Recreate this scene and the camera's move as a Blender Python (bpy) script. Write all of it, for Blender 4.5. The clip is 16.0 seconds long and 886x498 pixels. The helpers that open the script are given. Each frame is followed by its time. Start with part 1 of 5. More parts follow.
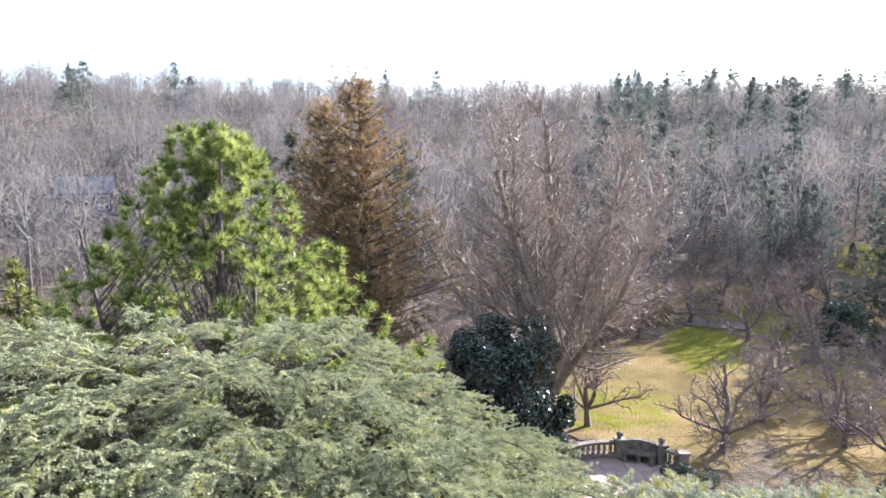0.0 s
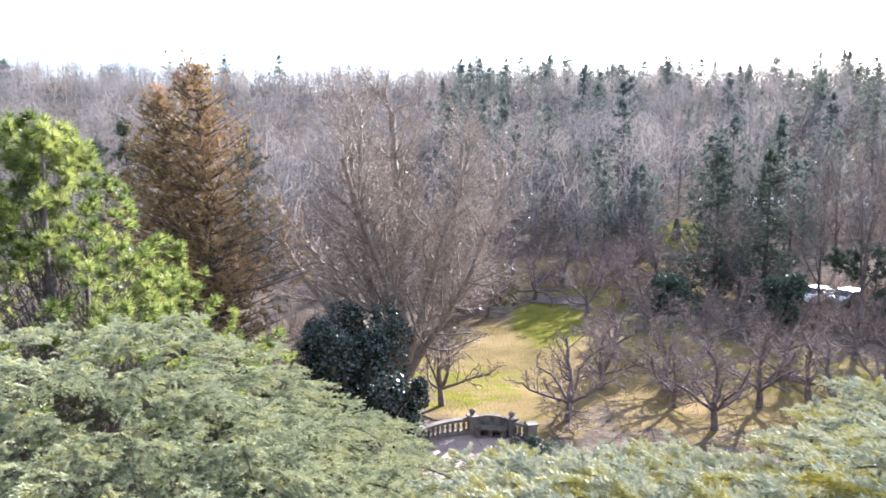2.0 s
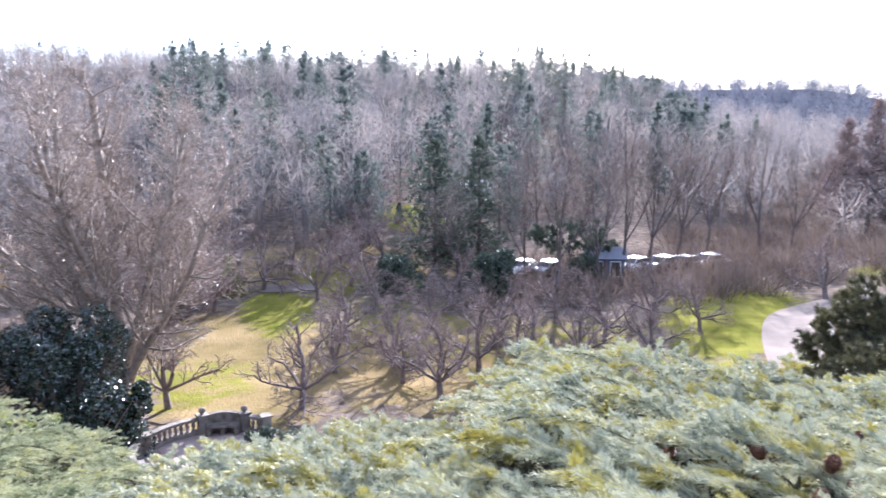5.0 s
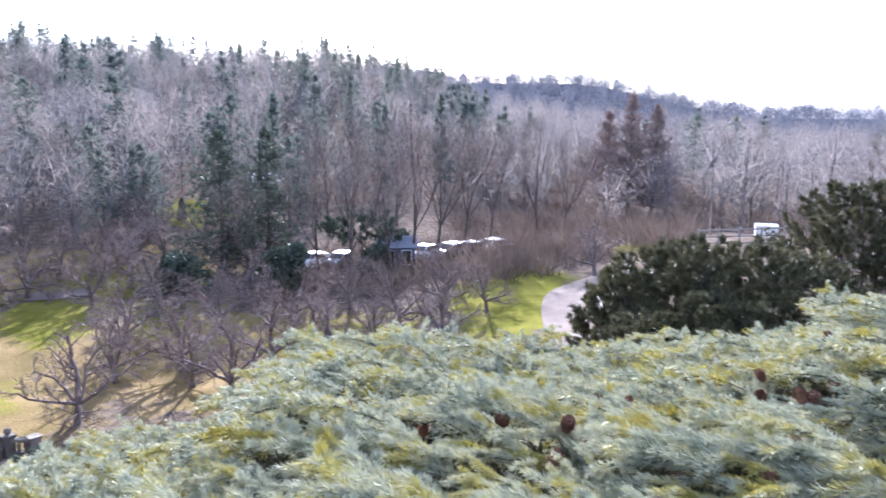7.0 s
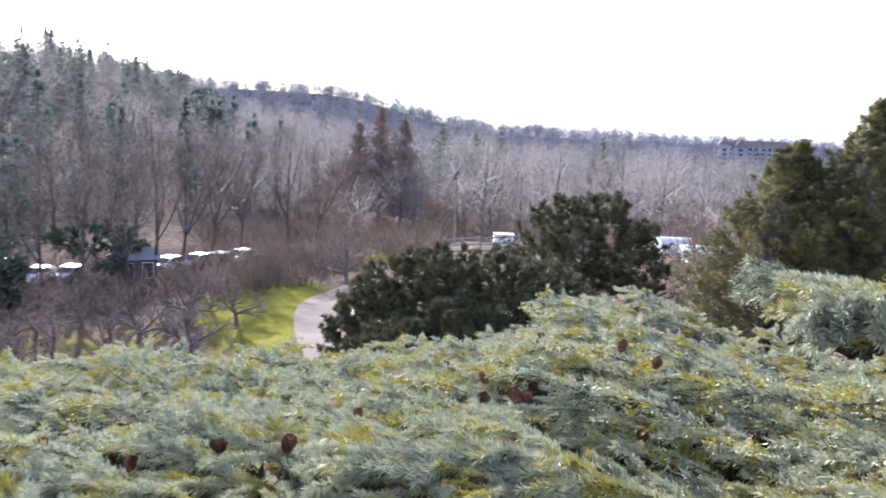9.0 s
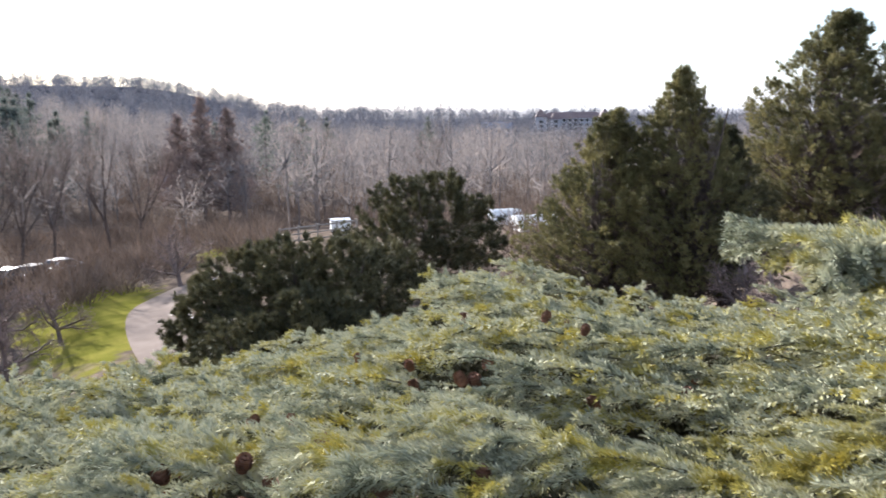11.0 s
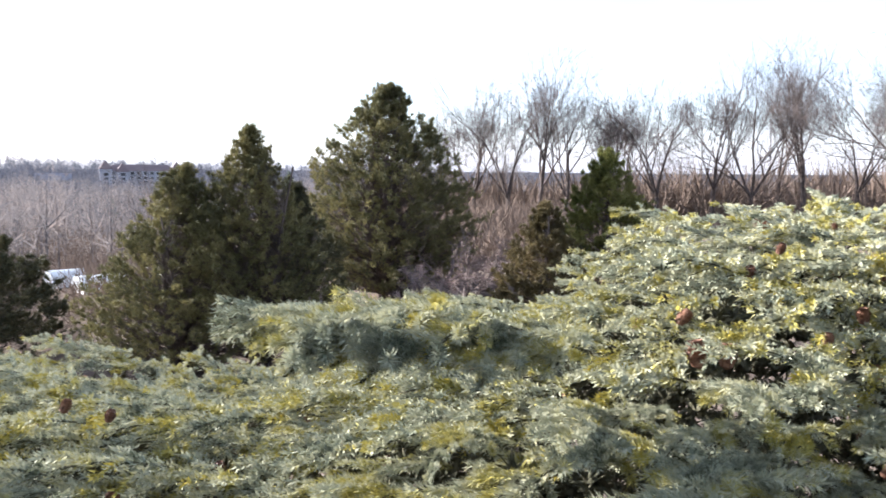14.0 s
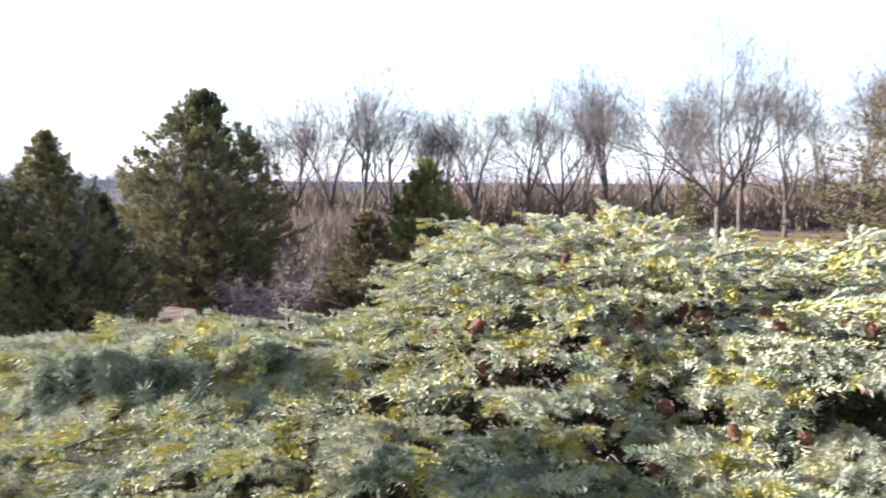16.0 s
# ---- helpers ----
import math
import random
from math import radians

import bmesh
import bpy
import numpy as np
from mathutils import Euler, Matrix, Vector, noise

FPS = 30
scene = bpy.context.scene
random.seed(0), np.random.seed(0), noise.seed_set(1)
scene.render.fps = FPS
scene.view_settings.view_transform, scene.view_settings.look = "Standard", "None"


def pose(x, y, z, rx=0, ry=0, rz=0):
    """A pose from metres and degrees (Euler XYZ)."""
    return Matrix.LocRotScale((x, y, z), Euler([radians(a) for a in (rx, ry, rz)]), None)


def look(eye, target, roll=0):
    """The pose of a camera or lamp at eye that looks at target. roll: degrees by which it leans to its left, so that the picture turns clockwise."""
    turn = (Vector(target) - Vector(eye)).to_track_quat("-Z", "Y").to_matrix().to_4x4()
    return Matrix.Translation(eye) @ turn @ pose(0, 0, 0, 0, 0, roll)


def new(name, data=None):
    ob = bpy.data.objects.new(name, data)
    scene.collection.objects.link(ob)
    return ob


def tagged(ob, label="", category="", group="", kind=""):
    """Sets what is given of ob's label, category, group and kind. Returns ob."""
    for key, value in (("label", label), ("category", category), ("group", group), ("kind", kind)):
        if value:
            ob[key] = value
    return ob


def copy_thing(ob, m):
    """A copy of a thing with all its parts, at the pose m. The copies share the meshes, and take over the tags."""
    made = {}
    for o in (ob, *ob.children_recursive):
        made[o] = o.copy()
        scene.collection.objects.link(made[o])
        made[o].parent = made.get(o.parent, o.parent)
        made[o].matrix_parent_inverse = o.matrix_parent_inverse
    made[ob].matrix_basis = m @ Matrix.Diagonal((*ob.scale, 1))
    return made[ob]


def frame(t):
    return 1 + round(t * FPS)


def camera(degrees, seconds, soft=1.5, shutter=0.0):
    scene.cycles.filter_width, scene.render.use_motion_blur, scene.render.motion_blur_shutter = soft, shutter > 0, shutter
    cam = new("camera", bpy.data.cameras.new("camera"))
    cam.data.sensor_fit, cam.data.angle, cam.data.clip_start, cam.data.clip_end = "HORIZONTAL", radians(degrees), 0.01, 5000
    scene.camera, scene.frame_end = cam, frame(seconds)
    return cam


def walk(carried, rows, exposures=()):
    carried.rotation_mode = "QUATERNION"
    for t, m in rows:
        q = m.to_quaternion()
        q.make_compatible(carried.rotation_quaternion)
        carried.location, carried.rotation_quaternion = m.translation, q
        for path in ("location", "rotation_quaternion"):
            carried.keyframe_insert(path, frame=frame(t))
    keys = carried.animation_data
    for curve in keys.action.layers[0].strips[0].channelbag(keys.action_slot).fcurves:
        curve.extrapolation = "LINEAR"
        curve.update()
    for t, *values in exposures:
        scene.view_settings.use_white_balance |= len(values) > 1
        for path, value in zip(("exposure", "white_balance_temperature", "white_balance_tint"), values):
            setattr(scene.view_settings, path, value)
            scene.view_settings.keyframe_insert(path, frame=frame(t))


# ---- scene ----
cam = camera(59.74, 16.0, soft=1.5, shutter=0.5)


def aim(x, y, z, yaw, pitch, roll):
    return pose(x, y, z, 90 + pitch, 0, yaw) @ pose(0, 0, 0, 0, 0, roll)


WAY = [
    (0.0, 0.001, 0.0, 14.998, -2.48, -7.05, 0.42), (0.5, 0.011, -0.034, 15.008, -4.64, -6.99, 0.4), (1.0, 0.026, -0.066, 15.018, -7.66, -7.22, 0.02),
    (1.5, 0.038, -0.089, 15.019, -11.13, -7.62, 0.02), (2.0, 0.055, -0.135, 15.036, -13.6, -8.06, -0.24), (2.5, 0.068, -0.156, 15.038, -16.25, -8.45, 0.22),
    (3.0, 0.08, -0.17, 15.04, -19.33, -8.79, 0.06), (3.5, 0.095, -0.192, 15.042, -23.18, -8.96, -0.12), (4.0, 0.118, -0.21, 15.044, -26.66, -9.05, -0.12),
    (6.5, 0.333, -0.21, 15.002, -45.22, -9.41, -0.09), (7.0, 0.358, -0.233, 14.989, -49.17, -9.74, -0.05), (7.5, 0.385, -0.258, 14.981, -52.59, -10.36, -0.55),
    (8.0, 0.414, -0.271, 14.977, -55.78, -10.69, -0.61), (8.5, 0.447, -0.292, 14.981, -62.27, -9.55, 1.35), (11.0, 0.482, 0.014, 14.961, -79.9, -9.76, -0.97),
    (11.5, 0.484, 0.005, 14.962, -83.57, -10.14, -0.79), (12.0, 0.477, -0.016, 14.973, -87.47, -9.54, 1.16), (12.5, 0.475, -0.055, 14.992, -93.78, -9.12, -1.17),
    (13.0, 0.489, -0.096, 15.004, -101.47, -7.53, -0.27), (13.5, 0.488, -0.122, 15.01, -107.06, -6.32, -0.18), (14.0, 0.486, -0.136, 15.012, -110.73, -5.91, 0.45),
    (14.5, 0.486, -0.152, 15.014, -112.35, -5.91, 0.4), (15.0, 0.483, -0.18, 15.015, -115.3, -6.04, 0.31), (15.5, 0.475, -0.211, 15.021, -119.41, -5.73, 0.45),
    (16.0, 0.47, -0.227, 15.026, -123.72, -5.12, 0.46)]
walk(cam, [(t, aim(*row)) for t, *row in WAY], exposures=[(0.0, 2.56, 5600, 14), (3.5, 2.84, 5400, 18), (7.0, 2.68, 5100, 21), (8.5, 2.5, 5200, 19), (11.0, 2.08, 5800, 14), (13.0, 2.17, 5800, 14), (14.0, 2.24, 5700, 15), (16.0, 2.32, 5650, 15)])

# ---- light ----
SUN_AZ, SUN_EL = -44.0, 19.0
world = bpy.data.worlds.new("world")
scene.world = world
world.use_nodes = True
wt = world.node_tree
sky = wt.nodes.new("ShaderNodeTexSky")
sky.sky_type, sky.sun_disc = "NISHITA", False
sky.sun_elevation, sky.sun_rotation = radians(SUN_EL), radians(-SUN_AZ)
sky.air_density, sky.dust_density, sky.ozone_density = 0.9, 0.6, 1.0
veil = wt.nodes.new("ShaderNodeTexNoise")
veil.inputs["Scale"].default_value, veil.inputs["Detail"].default_value, veil.inputs["Distortion"].default_value = 2.4, 6, 0.6
thin = wt.nodes.new("ShaderNodeMapRange")
thin.inputs[1].default_value, thin.inputs[2].default_value, thin.inputs[3].default_value, thin.inputs[4].default_value = 0.45, 0.8, 0.38, 0.62
wt.links.new(veil.outputs["Fac"], thin.inputs[0])
cloud = wt.nodes.new("ShaderNodeMixRGB")
cloud.inputs[2].default_value = (4.0, 4.0, 4.1, 1)
coord, axes, low = wt.nodes.new("ShaderNodeTexCoord"), wt.nodes.new("ShaderNodeSeparateXYZ"), wt.nodes.new("ShaderNodeMapRange")
wt.links.new(coord.outputs["Generated"], axes.inputs[0])
wt.links.new(axes.outputs["Z"], low.inputs[0])
low.inputs[1].default_value, low.inputs[2].default_value, low.inputs[3].default_value, low.inputs[4].default_value = 0.0, 0.13, 0.9, 0.0
most = wt.nodes.new("ShaderNodeMath")
most.operation = "MAXIMUM"
wt.links.new(thin.outputs[0], most.inputs[0])
wt.links.new(low.outputs[0], most.inputs[1])
wt.links.new(most.outputs[0], cloud.inputs[0])
wt.links.new(sky.outputs[0], cloud.inputs[1])
wt.links.new(cloud.outputs[0], wt.nodes["Background"].inputs["Color"])
wt.nodes["Background"].inputs["Strength"].default_value = 0.078
sun = new("sun", bpy.data.lights.new("sun", "SUN"))
sun.data.energy, sun.data.angle, sun.data.color = 5.0, radians(0.6), (1.0, 0.91, 0.78)
sun_way = Vector((-math.sin(radians(SUN_AZ)) * math.cos(radians(SUN_EL)), math.cos(radians(SUN_AZ)) * math.cos(radians(SUN_EL)), math.sin(radians(SUN_EL))))
sun.matrix_world = look(tuple(sun_way * 50 + Vector((0, 0, 15))), (0, 0, 15))


# ---- materials ----
def material(name, stops, scale=1.0, fine=0.0, rough=0.8, bump=0.0, bump_scale=30.0, leaf=0.0, spec=0.3, by_object=0.0, metal=0.0):
    """Colours along stops by noise over the place, with a finer grain; leaf: the share of light that passes through."""
    m = bpy.data.materials.new(name)
    m.use_nodes = True
    nt = m.node_tree
    n, l = nt.nodes, nt.links
    b = n["Principled BSDF"]
    b.inputs["Roughness"].default_value, b.inputs["Specular IOR Level"].default_value, b.inputs["Metallic"].default_value = rough, spec, metal
    geo = n.new("ShaderNodeNewGeometry")
    tex = n.new("ShaderNodeTexNoise")
    tex.inputs["Scale"].default_value, tex.inputs["Detail"].default_value = scale, 5
    l.new(geo.outputs["Position"], tex.inputs["Vector"])
    value = tex.outputs["Fac"]
    if fine:
        island = n.new("ShaderNodeMath")
        island.operation = "MULTIPLY_ADD"
        l.new(geo.outputs["Random Per Island"], island.inputs[0])
        island.inputs[1].default_value = fine
        l.new(value, island.inputs[2])
        shift = n.new("ShaderNodeMath")
        shift.operation = "SUBTRACT"
        l.new(island.outputs[0], shift.inputs[0])
        shift.inputs[1].default_value = fine / 2
        value = shift.outputs[0]
    if by_object:
        info = n.new("ShaderNodeObjectInfo")
        add = n.new("ShaderNodeMath")
        add.operation = "MULTIPLY_ADD"
        l.new(info.outputs["Random"], add.inputs[0])
        add.inputs[1].default_value = by_object
        l.new(value, add.inputs[2])
        sub = n.new("ShaderNodeMath")
        sub.operation = "SUBTRACT"
        l.new(add.outputs[0], sub.inputs[0])
        sub.inputs[1].default_value = by_object / 2
        value = sub.outputs[0]
    ramp = n.new("ShaderNodeValToRGB")
    l.new(value, ramp.inputs[0])
    el = ramp.color_ramp.elements
    for k, (at, colour) in enumerate(stops):
        e = el[k] if k < 2 else el.new(at)
        e.position, e.color = at, (*colour, 1)
    l.new(ramp.outputs[0], b.inputs["Base Color"])
    if bump:
        t2 = n.new("ShaderNodeTexNoise")
        t2.inputs["Scale"].default_value, t2.inputs["Detail"].default_value = bump_scale, 6
        l.new(geo.outputs["Position"], t2.inputs["Vector"])
        bp = n.new("ShaderNodeBump")
        bp.inputs["Strength"].default_value, bp.inputs["Distance"].default_value = min(1, bump), 0.05
        l.new(t2.outputs["Fac"], bp.inputs["Height"])
        l.new(bp.outputs[0], b.inputs["Normal"])
    if leaf:
        tr = n.new("ShaderNodeBsdfTranslucent")
        l.new(ramp.outputs[0], tr.inputs["Color"])
        mix = n.new("ShaderNodeMixShader")
        mix.inputs[0].default_value = leaf
        l.new(b.outputs[0], mix.inputs[1])
        l.new(tr.outputs[0], mix.inputs[2])
        l.new(mix.outputs[0], n["Material Output"].inputs["Surface"])
    return m


BLUE_NEEDLE = material("blue_needle", [(0.28, (0.08, 0.093, 0.058)), (0.40, (0.285, 0.30, 0.21)), (0.51, (0.41, 0.405, 0.28)), (0.59, (0.32, 0.295, 0.095)), (0.72, (0.34, 0.28, 0.045))], 9.0, 0.1, 0.75, leaf=0.14, spec=0.1)
DEODAR_NEEDLE = material("deodar_needle", [(0.3, (0.085, 0.10, 0.055)), (0.43, (0.245, 0.265, 0.155)), (0.56, (0.40, 0.405, 0.25)), (0.7, (0.35, 0.33, 0.11))], 8.0, 0.12, 0.75, leaf=0.14, spec=0.1)
CONE = material("cone_scale", [(0.3, (0.10, 0.05, 0.032)), (0.7, (0.24, 0.12, 0.07))], 30, 0.3, 0.7)
# dull inner twigs and needles, kept dark to paint shade between the sprays
INNER_SHADE_TWIG = material("inner_twigs_gap_shade", [(0.3, (0.07, 0.072, 0.048)), (0.7, (0.13, 0.12, 0.078))], 20, 0, 0.95, 0.5, 120, spec=0.05)
TWIG = material("twig_bark", [(0.3, (0.10, 0.075, 0.05)), (0.7, (0.20, 0.16, 0.11))], 6, 0, 0.9)
DARK_BARK = material("dark_bark", [(0.3, (0.05, 0.04, 0.035)), (0.7, (0.13, 0.10, 0.085))], 3, 0, 0.9, 0.6, 14)
ORCHARD_BARK = material("orchard_bark", [(0.3, (0.09, 0.07, 0.062)), (0.7, (0.20, 0.16, 0.145))], 3, 0, 0.9, 0.6, 14)
TAN_TWIG = material("tan_twigs", [(0.3, (0.30, 0.235, 0.19)), (0.7, (0.5, 0.40, 0.32))], 2, 0.3, 0.6)
TAN_BARK = material("tan_bark", [(0.3, (0.15, 0.125, 0.10)), (0.7, (0.30, 0.25, 0.205))], 3, 0, 0.9, 0.6, 14)
FINE_TWIG = material("fine_twigs", [(0.3, (0.20, 0.155, 0.13)), (0.7, (0.37, 0.30, 0.25))], 2, 0.3, 0.7)
ROSY_TWIG = material("rosy_twigs", [(0.3, (0.22, 0.155, 0.135)), (0.7, (0.36, 0.27, 0.24))], 2, 0.3, 0.7)
PALE_TWIG = material("sunlit_oak_twigs", [(0.3, (0.085, 0.07, 0.065)), (0.7, (0.16, 0.132, 0.12))], 1, 0.3, 0.8)
PINE_NEEDLE = material("pine_needle", [(0.3, (0.05, 0.085, 0.02)), (0.5, (0.16, 0.205, 0.045)), (0.7, (0.40, 0.42, 0.12))], 1.6, 0.45, 0.4, leaf=0.4)
BRONZE_NEEDLE = material("bronzed_needle", [(0.3, (0.13, 0.10, 0.036)), (0.5, (0.24, 0.165, 0.068)), (0.7, (0.34, 0.21, 0.115))], 0.5, 0.4, 0.6, leaf=0.3)
DARK_NEEDLE = material("dark_needle", [(0.3, (0.08, 0.08, 0.036)), (0.5, (0.155, 0.145, 0.06)), (0.7, (0.27, 0.235, 0.095))], 0.8, 0.4, 0.6, leaf=0.18)
OLIVE_NEEDLE = material("olive_needle", [(0.3, (0.09, 0.10, 0.025)), (0.5, (0.16, 0.17, 0.045)), (0.7, (0.23, 0.21, 0.07))], 0.8, 0.4, 0.55, leaf=0.3)
BROWN_NEEDLE = material("brownish_needle", [(0.3, (0.07, 0.058, 0.028)), (0.5, (0.13, 0.105, 0.042)), (0.7, (0.19, 0.145, 0.07))], 0.8, 0.4, 0.55, leaf=0.25)
HOLLY_LEAF = material("holly_leaf", [(0.3, (0.012, 0.025, 0.015)), (0.7, (0.03, 0.055, 0.03))], 1.5, 0.4, 0.26, leaf=0.05, spec=1.0)
WOOD_TWIG = material("far_wood_twigs", [(0.32, (0.115, 0.112, 0.12)), (0.5, (0.2, 0.182, 0.175)), (0.68, (0.30, 0.252, 0.22))], 0.11, 0.12, 0.9, leaf=0.34, spec=0.03)
SCRUB_TWIG = material("brown_scrub_twigs", [(0.3, (0.11, 0.085, 0.068)), (0.7, (0.235, 0.178, 0.14))], 0.3, 0.2, 0.9, leaf=0.1, spec=0.03)
# bluish grey here is distance haze mixed into the twig colour
HAZED_RIDGE_TWIG = material("hazed_ridge_twigs", [(0.3, (0.125, 0.13, 0.155)), (0.7, (0.2, 0.195, 0.21))], 0.06, 0.3, 0.95, leaf=0.15, spec=0.03)
RUST_TWIG = material("rust_twigs", [(0.3, (0.25, 0.19, 0.168)), (0.7, (0.37, 0.288, 0.25))], 0.5, 0.4, 0.9)
# needle green lightened and blued to stand for haze over the hillside
HAZED_NEEDLE = material("hazed_far_needle", [(0.3, (0.085, 0.105, 0.10)), (0.7, (0.15, 0.168, 0.135))], 0.05, 0.25, 0.8, leaf=0.3, spec=0.05)
JUNIPER_NEEDLE = material("juniper_needle", [(0.3, (0.045, 0.047, 0.026)), (0.5, (0.085, 0.083, 0.04)), (0.7, (0.15, 0.135, 0.062))], 0.8, 0.4, 0.6, leaf=0.1)
FIR_NEEDLE = material("fir_needle", [(0.3, (0.045, 0.06, 0.045)), (0.7, (0.10, 0.12, 0.08))], 0.4, 0.3, 0.7, leaf=0.12)
STONE = material("weathered_stone", [(0.3, (0.10, 0.085, 0.07)), (0.7, (0.22, 0.19, 0.155))], 2.5, 0, 0.9, 0.4, 40, by_object=0.25)
BENCH_STONE = material("dark_lichened_stone", [(0.3, (0.08, 0.068, 0.055)), (0.7, (0.19, 0.16, 0.13))], 3.5, 0, 0.9, 0.4, 40)
PAVING = material("pinkish_flagstone", [(0.3, (0.29, 0.21, 0.18)), (0.7, (0.37, 0.28, 0.238))], 1.3, 0, 0.85, 0.2, 60, by_object=0.2)
JOINT = material("sandy_joint", [(0.3, (0.27, 0.205, 0.175)), (0.7, (0.34, 0.265, 0.23))], 8, 0, 0.95)
ASPHALT = material("pale_worn_asphalt", [(0.3, (0.16, 0.133, 0.115)), (0.7, (0.21, 0.178, 0.155))], 0.6, 0, 0.95, 0.2, 60, spec=0.0)
KERB = material("kerb_stone", [(0.3, (0.30, 0.28, 0.26)), (0.7, (0.45, 0.43, 0.4))], 3, 0, 0.9)
FENCE_WOOD = material("weathered_fence_wood", [(0.3, (0.20, 0.18, 0.16)), (0.7, (0.36, 0.33, 0.29))], 4, 0, 0.9, 0.3, 50)
PALE_PAINT = material("white_paint", [(0.3, (0.68, 0.68, 0.66)), (0.7, (0.8, 0.8, 0.79))], 3, 0, 0.5)
ROOF_RED = material("red_tile_roof", [(0.3, (0.14, 0.105, 0.105)), (0.7, (0.19, 0.145, 0.14))], 0.2, 0, 0.8)
ROOF_GREY = material("slate_roof", [(0.3, (0.14, 0.15, 0.18)), (0.7, (0.22, 0.23, 0.26))], 0.5, 0, 0.6)
RENDER_WALL = material("pale_render_wall", [(0.3, (0.30, 0.30, 0.33)), (0.7, (0.38, 0.37, 0.38))], 0.1, 0, 0.9)
DARK_GLASS = material("dark_window_glass", [(0.3, (0.03, 0.035, 0.04)), (0.7, (0.05, 0.055, 0.06))], 1, 0, 0.1, spec=0.6)
TYRE = material("tyre_rubber", [(0.3, (0.02, 0.02, 0.02)), (0.7, (0.03, 0.03, 0.03))], 5, 0, 0.9)
GREEN_ROOF_SHEET = material("milky_plastic_sheet", [(0.3, (0.62, 0.66, 0.68)), (0.7, (0.74, 0.77, 0.78))], 1, 0, 0.3, leaf=0.3)
BLUE_WOOD = material("blue_grey_boarding", [(0.3, (0.05, 0.07, 0.12)), (0.7, (0.09, 0.11, 0.17))], 1, 0, 0.7)
RUST_SHRUB = material("rusty_shrub", [(0.3, (0.12, 0.06, 0.045)), (0.7, (0.22, 0.12, 0.09))], 2, 0.4, 0.9)
SILVER = material("car_silver", [(0.3, (0.5, 0.51, 0.52)), (0.7, (0.56, 0.57, 0.58))], 1, 0, 0.25, metal=0.6, spec=0.5)
CAR_WHITE = material("car_white", [(0.3, (0.7, 0.7, 0.7)), (0.7, (0.76, 0.76, 0.76))], 1, 0, 0.25, spec=0.5)
CAR_DARK = material("car_dark", [(0.3, (0.02, 0.025, 0.04)), (0.7, (0.035, 0.04, 0.055))], 1, 0, 0.2, spec=0.6)


# ---- geometry helpers ----
EYE = 15.0


def polar(az, r, z=0.0):
    """A place by its bearing (degrees, to the left of +y) and distance."""
    return Vector((-math.sin(radians(az)) * r, math.cos(radians(az)) * r, z))


def joined(pieces):
    """Several (verts, faces) as one."""
    vs, fs, at = [], [], 0
    for v, f in pieces:
        vs.append(np.asarray(v, float).reshape(-1, 3))
        for g in (f if isinstance(f, list) else [f]):
            fs.append(np.asarray(g, int) + at)
        at += len(vs[-1])
    return np.concatenate(vs), fs


def mesh_data(name, geo, mat, smooth=False):
    v, f = geo
    fs = [np.asarray(g, np.int32) for g in (f if isinstance(f, list) else [f]) if len(g)]
    me = bpy.data.meshes.new(name)
    me.vertices.add(len(v))
    me.vertices.foreach_set("co", np.asarray(v, np.float32).ravel())
    loops = np.concatenate([g.ravel() for g in fs])
    sizes = np.concatenate([np.full(len(g), g.shape[1], np.int32) for g in fs])
    me.loops.add(len(loops))
    me.loops.foreach_set("vertex_index", loops)
    me.polygons.add(len(sizes))
    me.polygons.foreach_set("loop_start", np.concatenate([[0], np.cumsum(sizes)[:-1]]).astype(np.int32))
    me.polygons.foreach_set("use_smooth", (sizes == 4) if smooth == "quads" else np.full(len(sizes), bool(smooth)))
    me.update(calc_edges=True)
    me.validate()
    me.materials.append(mat)
    return me


def mesh_two(name, geo, mat, geo2, mat2):
    """One mesh of two materials."""
    both = joined([geo, geo2])
    me = mesh_data(name, both, mat, "quads")
    me.materials.append(mat2)
    count = sum(len(g) for g in (geo[1] if isinstance(geo[1], list) else [geo[1]]))
    me.polygons.foreach_set("material_index", (np.arange(len(me.polygons)) >= count).astype(np.int32))
    return me


def part(name, geo, mat, parent=None, label="", smooth=False):
    ob = new(name, mesh_data(name, geo, mat, smooth))
    if parent is not None:
        ob.parent = parent
    return tagged(ob, label=label)


def thing(name, at, label, category, group="", turn=0.0, size=1.0):
    ob = new(name)
    ob.matrix_basis = pose(*at, 0, 0, turn) @ Matrix.Diagonal((size, size, size, 1))
    return tagged(ob, label, category, group)


